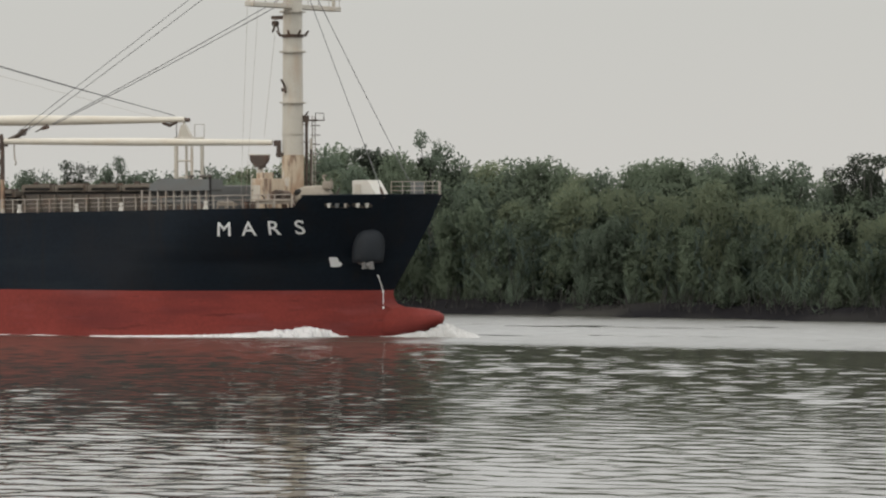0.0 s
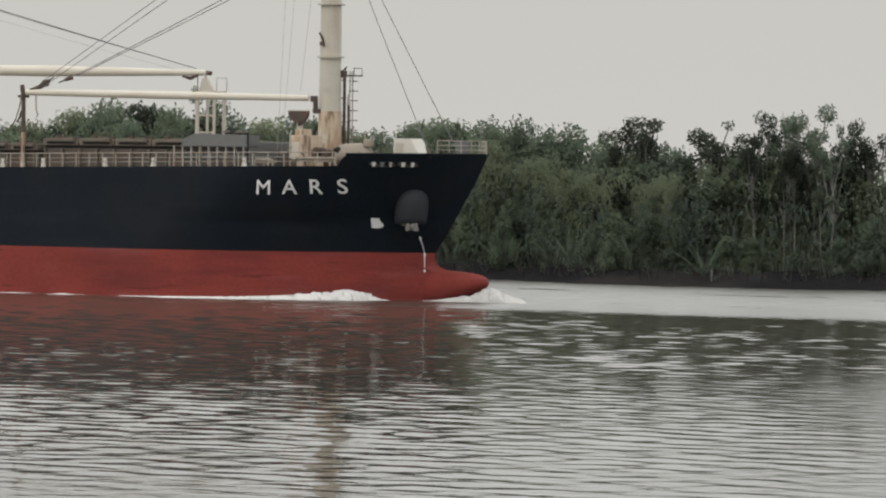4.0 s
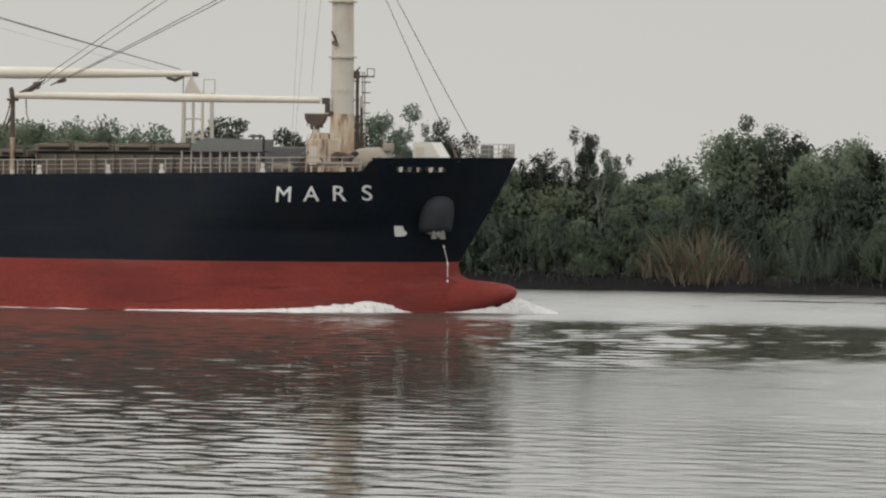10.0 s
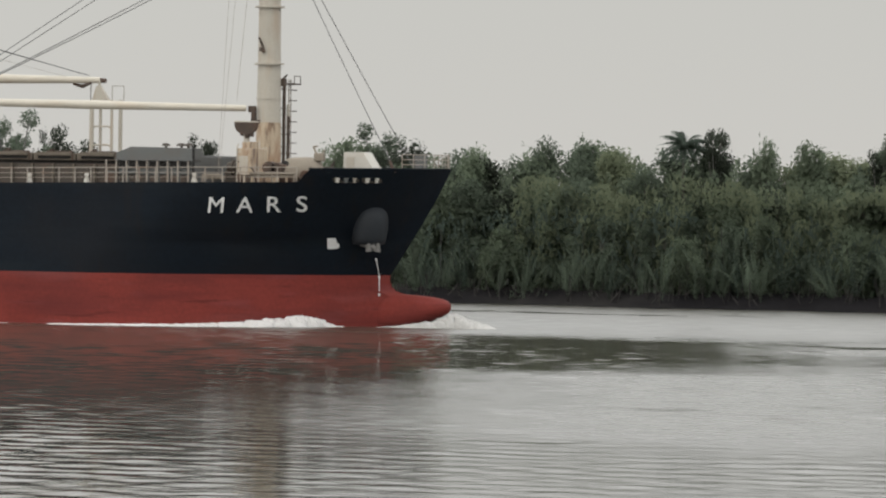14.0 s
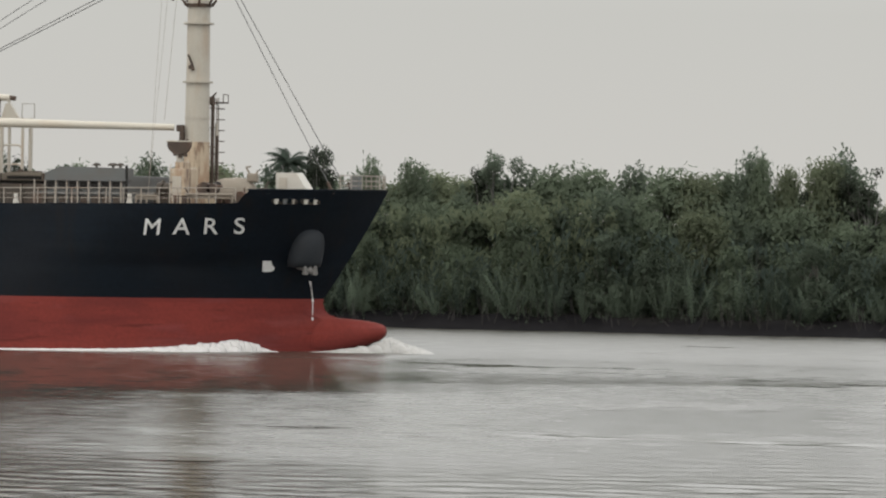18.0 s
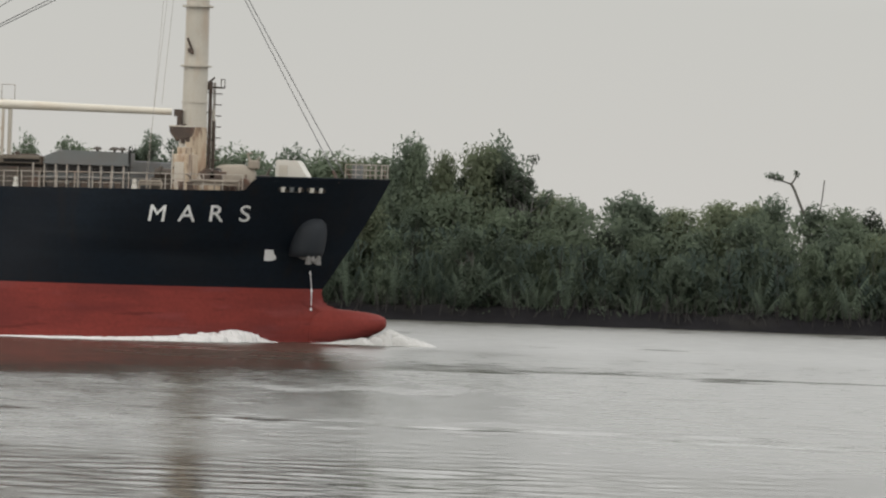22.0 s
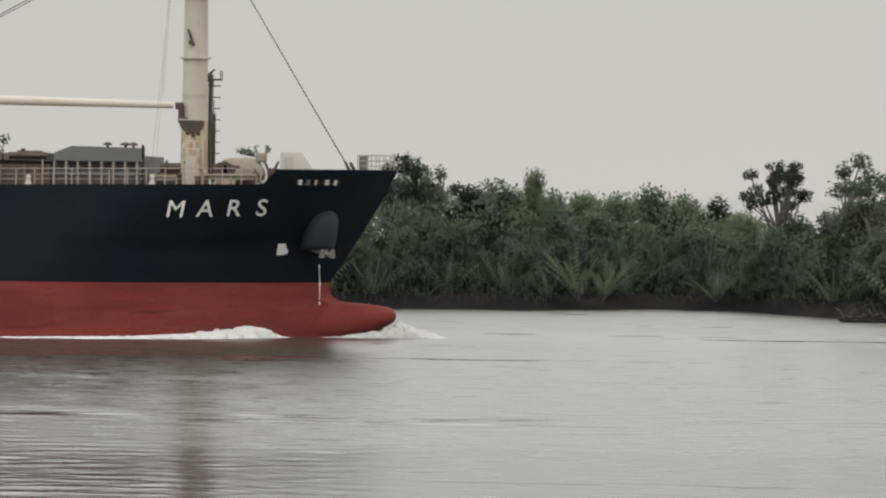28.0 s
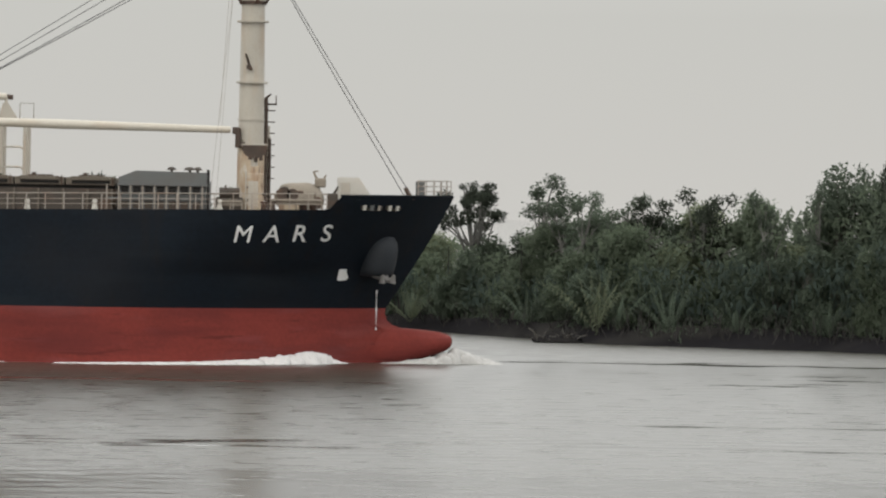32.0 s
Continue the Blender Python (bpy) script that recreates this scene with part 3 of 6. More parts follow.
# the bulbous-bow mark: a white shape with a notch
bm = bmesh.new()
outline = [(7.1, 5.84), (7.1, 6.62), (7.62, 6.62), (7.64, 6.46), (7.36, 6.44), (7.32, 6.32), (7.36, 6.26)] \
    + [(7.56 + 0.28 * math.sin(a), 6.06 + 0.24 * math.cos(a)) for a in (0, 0.5, 1, 1.5, 2, 2.5, 3.0)] + [(7.3, 5.80)]
vs = [bm.verts.new(on_hull(a + 0.2 * (c - 6.2), c, 0.03)) for a, c in outline]
bmesh.ops.triangulate(bm, faces=[bm.faces.new(vs)])
part("bow_mark", bm, M_LETTER, ship, "white painted bulbous-bow mark")

# draught scale: a column of small bars
for k in range(11):
    z = 2.3 + 0.26 * k
    bm = bmesh.new()
    w = 0.026 if k % 5 else 0.055
    vs = [bm.verts.new(on_hull(a, c, 0.025)) for a, c in ((9.85 - w, z), (9.85 + w, z), (9.85 + w, z + 0.235), (9.85 - w, z + 0.235))]
    bm.faces.new(vs)
    part("draught_mark", bm, M_LETTER, ship, "small white draught mark")

# anchor pocket with the anchor hanging below it
verts, faces = [], []
levels = [(6.15, 0.55), (6.2, 0.93), (6.6, 1.0), (7.4, 1.02), (8.1, 0.98), (8.55, 0.86), (8.85, 0.66), (9.03, 0.4), (9.1, 0.05)]
for z, k in levels:
    for j in range(28):
        a = 2 * math.pi * j / 28
        verts.append((9.75 + 0.16 * (z - 6.2) + 1.25 * k * math.cos(a), -2.9 - 0.12 * (z - 6.2) + 1.5 * k * math.sin(a), z))
for i in range(len(levels) - 1):
    for j in range(28):
        j2 = (j + 1) % 28
        faces.append((i * 28 + j, i * 28 + j2, (i + 1) * 28 + j2, (i + 1) * 28 + j))
faces.append(tuple(range(27, -1, -1)))
part("anchor_pocket", raw_mesh("anchor_pocket", verts, faces, M_POCKET, True), M_POCKET, ship, "faded grey rounded anchor pocket")
anchor = new("anchor")
anchor.parent = ship
tagged(anchor, "pale worn steel anchor hove up in its pocket")
ap = Vector((10.35, -4.1, 6.15))
bm = bmesh.new()
rod(bm, ap + Vector((-0.85, 0.2, 0.02)), ap + Vector((0.5, 0, -0.28)), 0.1, 0.2, 8)
part("crown", bm, M_ANCHOR, anchor)
for s_ in (-1, 1):
    bm = bmesh.new()
    rod(bm, ap + Vector((0.2 + 0.34 * s_, 0, -0.45)), ap + Vector((0.25 + 0.38 * s_, -0.1, 0.12)), 0.26, 0.12, 8)
    part("fluke", bm, M_ANCHOR, anchor)
bm = bmesh.new()
rod(bm, ap + Vector((0.2, 0.05, -0.3)), ap + Vector((-0.1, 0.7, 1.1)), 0.13, 0.13, 6)
part("shank", bm, M_ANCHOR, anchor)

# mooring openings in the bulwark
def slot(cx, cz, w, h, out, n_=20):
    """Points round a rounded opening in the shell."""
    pts = []
    for k in range(n_):
        a = 2 * math.pi * k / n_
        ca, sa = math.cos(a), math.sin(a)
        pts.append(on_hull(cx + w * math.copysign(abs(ca) ** 0.55, ca), cz + h * math.copysign(abs(sa) ** 0.7, sa), out))
    return pts


for x, w, h in ((9.35, 0.82, 0.23), (10.85, 0.6, 0.23)):
    lead = new("fairlead")
    lead.parent = ship
    tagged(lead, "mooring opening in the bulwark with pale fittings inside")
    pts = slot(x, 10.95, w, h, 0.02)
    bm = bmesh.new()
    bent(bm, pts + pts[:1], 0.04, 5)
    part("rim", bm, M_BLACK, lead)
    bm = bmesh.new()
    bm.faces.new([bm.verts.new(p) for p in slot(x, 10.95, w, h, 0.012)])
    part("recess", bm, M_HATCH, lead)
    for dx, r_, mat_ in (((-0.52, 0.2, M_WHITE), (0.0, 0.22, M_GREY), (0.5, 0.16, M_RAIL)) if w > 0.7 else ((-0.27, 0.22, M_WHITE), (0.27, 0.19, M_WHITE))):
        bm = bmesh.new()
        p = on_hull(x + dx, 10.92, 0.03)
        rod(bm, p + Vector((0, 0, -0.16)), p + Vector((0, 0, 0.05)), r_ * 0.7, r_ * 0.6, 10)
        rod(bm, p + Vector((0, 0, 0.05)), p + Vector((0, 0, 0.18)), r_, r_, 10)
        part("roller", bm, mat_, lead)

# side rail
for side in (-1, 1):
    rail = new("side_railing")
    rail.parent = ship
    tagged(rail, "weathered cream deck-edge railing")
    xs = [-36 + 1.28 * i for i in range(34)]
    def edge(x, up, side=side):
        return (x, side * (breadth(x, deck_z(x)) - 0.12), deck_z(x) + up)
    for up, r in ((1.1, 0.035), (0.72, 0.022), (0.38, 0.022)):
        bm = bmesh.new()
        bent(bm, [edge(x, up) for x in xs if x < 6.5], r, 5)
        part("rail", bm, M_RAIL, rail)
    for x in xs:
        if x < 6.5:
            bm = bmesh.new()
            rod(bm, edge(x, -0.06), edge(x, 1.12), 0.045, 0.04, 6)
            part("stanchion", bm, M_RAIL, rail)
    # bow pulpit
    pul = new("bow_railing")
    pul.parent = ship
    tagged(pul, "cream pulpit railing round the stem")
    def tip(x, up, side=side):
        return (x, side * max(0.05, breadth(x, 11.7) - 0.25), top_z(x) + up)
    px = [12.6, 13.2, 13.8, 14.3, 14.7, 15.0]
    for up in (1.1, 0.72, 0.36):
        bm = bmesh.new()
        bent(bm, [tip(x, up) for x in px], 0.03, 5)
        part("rail", bm, M_RAIL, pul)
    for x in px:
        bm = bmesh.new()
        rod(bm, tip(x, -0.2), tip(x, 1.12), 0.035, 0.035, 6)
        part("stanchion", bm, M_RAIL, pul)

# kingpost mast with its derrick
MAST = Vector((0.8, -0.55, 0.0))


def build_mast(x, y, name):
    mast = new(name)
    mast.parent = ship
    mast.location = (x, y, 0)
    tagged(mast, "cream tubular kingpost mast with rust streaks")
    bm = bmesh.new()
    zs = [10.3, 14, 20, 26, 36.5]
    rs = [0.95, 0.92, 0.87, 0.82, 0.72]
    for z0, z1, r0, r1 in zip(zs, zs[1:], rs, rs[1:]):
        rod(bm, (0, 0, z0), (0, 0, z1), r0, r1, 28)
    part("post", bm, M_CREAM, mast)
    bm = bmesh.new()
    rod(bm, (0, 0, 10.3), (0, 0, 15.2), 0.975, 0.945, 28)
    part("post_foot", bm, M_FOOT, mast, "rust-streaked foot of the post")
    for z in (17.0, 19.62, 23.92, 27.3, 31.0):
        bm = bmesh.new()
        r = 1.12 if z != 17.0 else 0.95
        rod(bm, (0, 0, z - 0.06), (0, 0, z + 0.06), r, r, 28)
        part("flange", bm, M_CREAM, mast)
    # eye-plate band with its cleats
    bm = bmesh.new()
    rod(bm, (0, 0, 25.12), (0, 0, 25.38), 0.95, 0.95, 20)
    part("band", bm, M_RUST, mast, "rusty eye-plate band")
    for a in (-0.5, 0.6, 2.6, 3.8, 5.0):
        bm = bmesh.new()
        p = Vector((math.cos(a) * 1.0, math.sin(a) * 1.0, 25.25))
        rod(bm, p, p + Vector((math.cos(a) * 0.35, math.sin(a) * 0.35, 0.45)), 0.13, 0.08, 6)
        part("cleat", bm, M_RUST, mast)
    # small lamp bracket on the near face
    bm = bmesh.new()
    rod(bm, (-0.25, -0.85, 21.0), (-0.45, -1.1, 21.6), 0.1, 0.08, 6)
    rod(bm, (-0.25, -0.85, 21.0), (-0.05, -1.1, 20.5), 0.09, 0.12, 6)
    box(bm, -0.4, -0.1, -1.15, -0.95, 20.55, 20.85)
    part("lamp_bracket", bm, M_RUST, mast)
    # cross-tree with a railed platform
    bm = bmesh.new()
    box(bm, -0.45, 0.45, -6.6, 6.9, 27.55, 27.95, 0.05)
    for yy in (-6.4, 6.7):
        rod(bm, (-0.2, yy, 27.9), (-0.3, yy, 31.2), 0.16, 0.12, 8)
    part("crosstree", bm, M_CREAM, mast, "cream cross-tree beam")
    for up in (0.55, 1.05):
        bm = bmesh.new()
        for xx in (-0.42, 0.42):
            rod(bm, (xx, -6.5, 27.95 + up), (xx, 6.8, 27.95 + up), 0.03, 0.03, 5)
        part("platform_rail", bm, M_RAIL, mast)
    for k in range(9):
        bm = bmesh.new()
        yy = -6.4 + k * 1.63
        rod(bm, (0.42, yy, 27.9), (0.42, yy, 29.02), 0.03, 0.03, 5)
        part("platform_post", bm, M_RAIL, mast)
    # head block on the aft side
    bm = bmesh.new()
    box(bm, -2.0, -0.8, -0.25, 0.25, 26.7, 27.0)
    rod(bm, (-1.75, -0.2, 26.35), (-1.75, 0.2, 26.35), 0.26, 0.26, 12)
    rod(bm, (-1.75, 0, 26.3), (-2.05, 0, 25.6), 0.12, 0.08, 6)
    rod(bm, (-1.6, 0, 26.3), (-1.4, 0, 25.7), 0.1, 0.07, 6)
    part("head_block", bm, M_RUST, mast)
    return mast


mast = build_mast(MAST.x, MAST.y, "kingpost")
build_mast(-46.0, 0.6, "kingpost")

# ladder and vertical pipes forward of the mast
lad = new("mast_ladder")
lad.parent = ship
tagged(lad, "steel rung ladder up the mast with a small top landing")
for yy in (0.75, 1.2):
    bm = bmesh.new()
    rod(bm, (1.95, yy, 10.7), (1.9, yy, 18.5), 0.045, 0.045, 5)
    part("stringer", bm, M_RAIL, lad)
for k in range(25):
    bm = bmesh.new()
    rod(bm, (1.94, 0.73, 10.9 + 0.31 * k), (1.94, 1.22, 10.9 + 0.31 * k), 0.025, 0.025, 5)
    part("rung", bm, M_RAIL, lad)
for k in range(7):
    bm = bmesh.new()
    z = 12.9 + 0.8 * k
    pts = [(1.95 + 0.5 * math.sin(math.pi * j / 8), 0.98 - 0.52 * math.cos(math.pi * j / 8), z) for j in range(9)]
    bent(bm, pts, 0.035, 5)
    part("guard_hoop", bm, M_RUST, lad)
bm = bmesh.new()
box(bm, 1.3, 2.55, 0.3, 1.7, 18.1, 18.2)
part("landing", bm, M_RUST, lad)
bm = bmesh.new()
bent(bm, [(2.5, 0.35, 18.2), (2.5, 0.35, 18.75), (2.5, 1.65, 18.75), (2.5, 1.65, 18.2)], 0.035, 5)
part("landing_rail", bm, M_RUST, lad)
bm = bmesh.new()
box(bm, 1.45, 1.95, -0.35, 0.25, 17.95, 18.55, 0.06)
rod(bm, (1.75, -0.1, 18.5), (2.15, -0.25, 18.85), 0.1, 0.06, 6)
part("junction_box", bm, M_RUST, lad)
for (x, y, z0, z1, r, m_) in ((1.82, 0.0, 11.3, 18.1, 0.13, M_RUST), (1.6, -0.55, 12.6, 17.2, 0.08, M_RUST), (2.0, 0.42, 10.8, 16.6, 0.12, M_CREAM),
                              (2.12, 0.2, 10.8, 15.7, 0.1, M_RUST)):
    bm = bmesh.new()
    rod(bm, (x, y, z0), (x, y, z1), r, r, 10)
    for z in np.arange(z0 + 0.6, z1 - 0.3, 1.45):
        rod(bm, (x, y, z), (x, y, z + 0.1), r * 1.45, r * 1.45, 8)
        rod(bm, (x, y, z + 0.05), (x - 0.75, y * 0.6 - 0.15, z + 0.05), 0.045, 0.045, 5)
    part("mast_pipe", bm, m_, ship, "rust-stained vertical pipe beside the mast")

# locker and its lamp trough
locker = new("deck_locker")
locker.parent = ship
tagged(locker, "cream steel winch house at the mast foot")
bm = bmesh.new()
box(bm, 0.55, 1.8, -6.5, -3.4, 10.5, 13.2, 0.06)
part("body", bm, M_FOOT, locker)
bm = bmesh.new()
box(bm, 0.85, 1.55, -6.2, -4.6, 13.2, 13.7, 0.05)
part("upper_box", bm, M_FOOT, locker)
bm = bmesh.new()
box(bm, 0.75, 1.45, -6.55, -6.49, 10.85, 12.65, 0.02)
part("door", bm, M_CREAM, locker)
for z in (11.3, 12.2):
    bm = bmesh.new()
    rod(bm, (0.72, -6.57, z - 0.07), (0.72, -6.57, z + 0.07), 0.04, 0.04, 6)
    part("hinge", bm, M_RUST, locker)
bm = bmesh.new()
bent(bm, [(0.6, -6.56, 10.6), (0.6, -6.56, 13.3), (0.6, -6.3, 13.5)], 0.05, 6)
part("conduit", bm, M_CREAM, locker)
bm = bmesh.new()
bent(bm, [(1.72, -6.62, 11.8), (1.95, -6.7, 11.6), (2.1, -6.72, 11.2), (2.2, -6.7, 10.6)], 0.07, 6)
part("hose", bm, M_RUST, locker)
# floodlight trough: wide and shallow, with brackets hanging under its round belly
vent = new("lamp_trough")
vent.parent = ship
tagged(vent, "dark rusty half-round trough on a short stem")
bm = bmesh.new()
prof = [(-0.87, 0.0), (-0.85, -0.32), (-0.7, -0.62), (-0.42, -0.82), (0.0, -0.9), (0.42, -0.82), (0.7, -0.62), (0.85, -0.32), (0.87, 0.0)]
sides = []
for yy in (-6.35, -5.9):
    sides.append([bm.verts.new((1.15 + x, yy, 15.12 + z)) for x, z in prof])
bm.faces.new(sides[0][::-1])
bm.faces.new(sides[1])
for k in range(len(prof)):
    k2 = (k + 1) % len(prof)
    bm.faces.new((sides[0][k], sides[0][k2], sides[1][k2], sides[1][k]))
bmesh.ops.recalc_face_normals(bm, faces=bm.faces)
part("trough", bm, M_RUST, vent)
bm = bmesh.new()
box(bm, 0.24, 2.06, -6.4, -5.85, 15.12, 15.22, 0.02)
part("rim", bm, M_CREAM, vent, "pale worn rim")
for dx, ln in ((-0.3, 0.22), (0.1, 0.4), (0.45, 0.28)):
    bm = bmesh.new()
    box(bm, 1.15 + dx - 0.13, 1.15 + dx + 0.13, -6.3, -6.0, 14.35 - ln, 14.4, 0.03)
    part("bracket", bm, M_RUST, vent)
bm = bmesh.new()
rod(bm, (1.15, -6.0, 13.65), (1.15, -6.0, 14.4), 0.24, 0.24, 12)
part("stem", bm, M_CREAM, vent)

# near derrick boom, lowered aft to its rest
HEEL, TIP = Vector((-0.2, -1.35, 16.25)), Vector((-24.0, -7.95, 16.5))
boom = new("derrick_boom")
boom.parent = ship
tagged(boom, "cream tubular derrick boom lowered onto its rest")
bm = bmesh.new()
mid = HEEL.lerp(TIP, 0.5)
rod(bm, HEEL.lerp(TIP, 0.02), mid, 0.24, 0.33, 18)
rod(bm, mid, TIP, 0.33, 0.26, 18)
part("spar", bm, M_BOOM, boom)
bm = bmesh.new()
box(bm, -0.5, 0.0, -1.55, -1.15, 15.95, 16.45, 0.04)
rod(bm, (-0.1, -1.35, 15.0), (-0.1, -1.35, 16.4), 0.22, 0.2, 10)
box(bm, -0.3, 0.4, -1.5, -0.9, 15.1, 15.4)
part("gooseneck", bm, M_RUST, boom, "dark gooseneck bearing at the mast")
bm = bmesh.new()
q = HEEL.lerp(TIP, 0.935)
rod(bm, TIP + Vector((0.3, 0, 0.15)), q + Vector((-0.4, 0, 0.5)), 0.1, 0.2, 8)
rod(bm, q + Vector((-0.4, 0, 0.5)), q + Vector((0.45, 0, 1.0)), 0.24, 0.16, 8)
rod(bm, q + Vector((0.1, -0.14, 0.78)), q + Vector((0.1, 0.14, 0.78)), 0.3, 0.3, 12)
rod(bm, q + Vector((0.4, 0, 0.95)), q + Vector((0.9, 0, 1.3)), 0.08, 0.05, 6)
part("topping_block", bm, M_RUST, boom)
bm = bmesh.new()
q = HEEL.lerp(TIP, 0.85)
rod(bm, q + Vector((-0.35, 0, 1.1)), q + Vector((0.3, 0, 1.3)), 0.14, 0.22, 8)
rod(bm, q + Vector((-0.35, 0, 1.1)), q + Vector((-1.0, 0, 0.85)), 0.07, 0.05, 6)
part("span_block", bm, M_RUST, boom)
bm = bmesh.new()
q = HEEL.lerp(TIP, 0.965)
bent(bm, [q, q + Vector((0.02, 0, -0.9)), q + Vector((0.06, 0, -1.5)), q + Vector((0.22, 0, -1.8)), q + Vector((0.1, 0, -2.05))], 0.07, 6)
part("cargo_hook", bm, M_RAIL, boom)
rest = new("boom_rest")
rest.parent = ship
tagged(rest, "slim post holding the lowered boom's head")
bm = bmesh.new()
rod(bm, (-24.2, -8.0, 10.2), (-24.2, -8.0, 16.3), 0.2, 0.17, 10)
part("post", bm, M_FOOT, rest)
bm = bmesh.new()
rod(bm, (-24.2, -8.0, 13.2), (-24.2, -8.0, 16.3), 0.205, 0.18, 10)
part("post_upper", bm, M_RUST, rest, "dark greasy upper post")
bm = bmesh.new()
bent(bm, [(-24.3, -8.1, 16.4), (-24.55, -8.1, 15.2), (-24.9, -8.1, 14.2), (-25.4, -8.1, 13.6)], 0.05, 5)
bent(bm, [(-24.35, -8.1, 14.9), (-24.5, -8.1, 14.4), (-24.75, -8.1, 14.0)], 0.09, 6)
part("loose_guy", bm, M_RUST, rest)
bm = bmesh.new()
rod(bm, (-24.2, -8.0, 16.1), (-24.35, -8.0, 17.1), 0.22, 0.18, 8)
box(bm, -24.5, -23.9, -8.4, -7.6, 16.05, 16.25)
part("crutch", bm, M_RUST, rest)

# far derrick boom coming forward from the aft mast
FHEEL, FTIP = Vector((-45.0, 1.6, 18.6)), Vector((-17.2, 9.4, 18.55))
boom2 = new("derrick_boom")
boom2.parent = ship
tagged(boom2, "cream derrick boom resting on the far crutch tower")
bm = bmesh.new()
mid = FHEEL.lerp(FTIP, 0.5)
rod(bm, FHEEL, mid, 0.34, 0.48, 18)
rod(bm, mid, FTIP, 0.48, 0.24, 18)
part("spar", bm, M_BOOM, boom2)
bm = bmesh.new()
q = FHEEL.lerp(FTIP, 0.955)
rod(bm, q + Vector((-0.9, 0, -0.32)), q + Vector((-0.1, 0, -0.5)), 0.08, 0.16, 8)
rod(bm, q + Vector((-0.1, 0, -0.5)), q + Vector((0.7, 0, -0.2)), 0.16, 0.1, 8)
rod(bm, FTIP + Vector((-0.4, 0, 0.02)), FTIP + Vector((0.5, 0, -0.05)), 0.2, 0.18, 8)
part("sheave_box", bm, M_RUST, boom2)

tower = new("crutch_tower")
tower.parent = ship
tagged(tower, "cream lattice crutch tower with ladder bars")
legs = [(-17.5, 8.5, 0.19), (-15.75, 8.4, 0.13), (-17.3, 9.8, 0.13), (-15.55, 9.7, 0.17)]
for x, y, r_ in legs:
    bm = bmesh.new()
    rod(bm, (x, y, 10.4), (x, y, 17.0), r_, r_, 8)
    part("leg", bm, M_CREAM, tower)
for z in (12.0, 13.45, 14.9, 16.9):
    for (a, b_) in ((legs[0], legs[1]),) if z < 16 else ((legs[0], legs[1]), (legs[1], legs[3]), (legs[2], legs[3]), (legs[2], legs[0])):
        bm = bmesh.new()
        p, q = Vector((a[0], a[1], z)), Vector((b_[0], b_[1], z))
        bent(bm, [p + Vector((0, 0, -0.22)), p.lerp(q, 0.18), p.lerp(q, 0.82), q + Vector((0, 0, -0.22))] if z < 16 else [p, q], 0.075, 6)
        part("crossbar", bm, M_CREAM, tower)
bm = bmesh.new()
vs = [bm.verts.new(p) for p in ((-17.75, 9.1, 17.0), (-16.35, 9.1, 17.0), (-17.05, 9.1, 18.1), (-17.4, 9.1, 18.1),
                                (-17.75, 9.5, 17.0), (-16.35, 9.5, 17.0), (-17.05, 9.5, 18.1), (-17.4, 9.5, 18.1))]
for fc in ((0, 1, 2, 3), (7, 6, 5, 4), (0, 4, 5, 1), (1, 5, 6, 2), (2, 6, 7, 3), (3, 7, 4, 0)):
    bm.faces.new([vs[i] for i in fc])
rod(bm, (-17.2, 9.3, 18.0), (-17.2, 9.3, 18.6), 0.12, 0.12, 8)
part("crutch", bm, M_CREAM, tower)
for (x0, x1) in ((-16.2, -15.2),):
    bm = bmesh.new()
    bent(bm, [(x0, 9.5, 17.0), (x0, 9.5, 18.1), (x1, 9.5, 18.1), (x1, 9.5, 17.0)], 0.04, 5)
    part("guard_rail", bm, M_RAIL, tower)
bm = bmesh.new()
rod(bm, (-17.8, 8.9, 13.4), (-17.8, 9.0, 18.4), 0.04, 0.04, 5)
rod(bm, (-17.8, 8.9, 12.4), (-17.8, 8.9, 13.4), 0.16, 0.12, 8)
part("hanging_guy", bm, M_RUST, boom2)


# wire rigging
def wire(name, a, c, r=0.035, sag=0.0, label="thin steel wire rope", mat=M_WIRE):
    bm = bmesh.new()
    a, c = Vector(a), Vector(c)
    pts = [a.lerp(c, k / 10) - Vector((0, 0, sag * 4 * (k / 10) * (1 - k / 10))) for k in range(11)]
    bent(bm, pts, r, 5)
    part(name, bm, mat, ship, label)


for dy in (-0.32, 0.32):
    wire("topping_lift", (-22.4, -8.0 + dy * 0.6, 17.1 - 0.5 * dy), (0.4, -7.0 + dy, 31.3 - 1.0 * dy), 0.03)
    wire("topping_lift", (-20.6, -5.6 + dy * 0.6, 17.95), (0.4, 5.6 + dy, 30.7 - 0.5 * dy), 0.036, 0.15)
wire("forestay", (12.1, -4.2, 11.85), (0.9, 0.9, 30.0), 0.035, 0.08)
wire("forestay", (11.8, 1.6, 11.7), (0.9, 1.9, 29.9), 0.035, 0.08)
for y0 in (-5.6, -4.0):
    wire("runner", (-0.4, y0, 27.6), (-3.2 - 0.3 * y0, y0 * 0.9, 11.0), 0.014, mat=M_THIN)
wire("runner", (-0.9, -0.6, 26.0), (-1.4, -1.6, 16.8), 0.016, mat=M_THIN)
wire("topping_lift", (-18.2, 9.0, 18.95), (-44.6, 0.6, 26.85), 0.04, 0.1)
wire("topping_lift", (-18.0, 9.1, 18.9), (-44.6, 0.75, 26.65), 0.03, 0.1)
wire("topping_lift", (-18.6, 8.9, 18.5), (-44.6, 0.9, 25.9), 0.014, 0.2, mat=M_THIN)
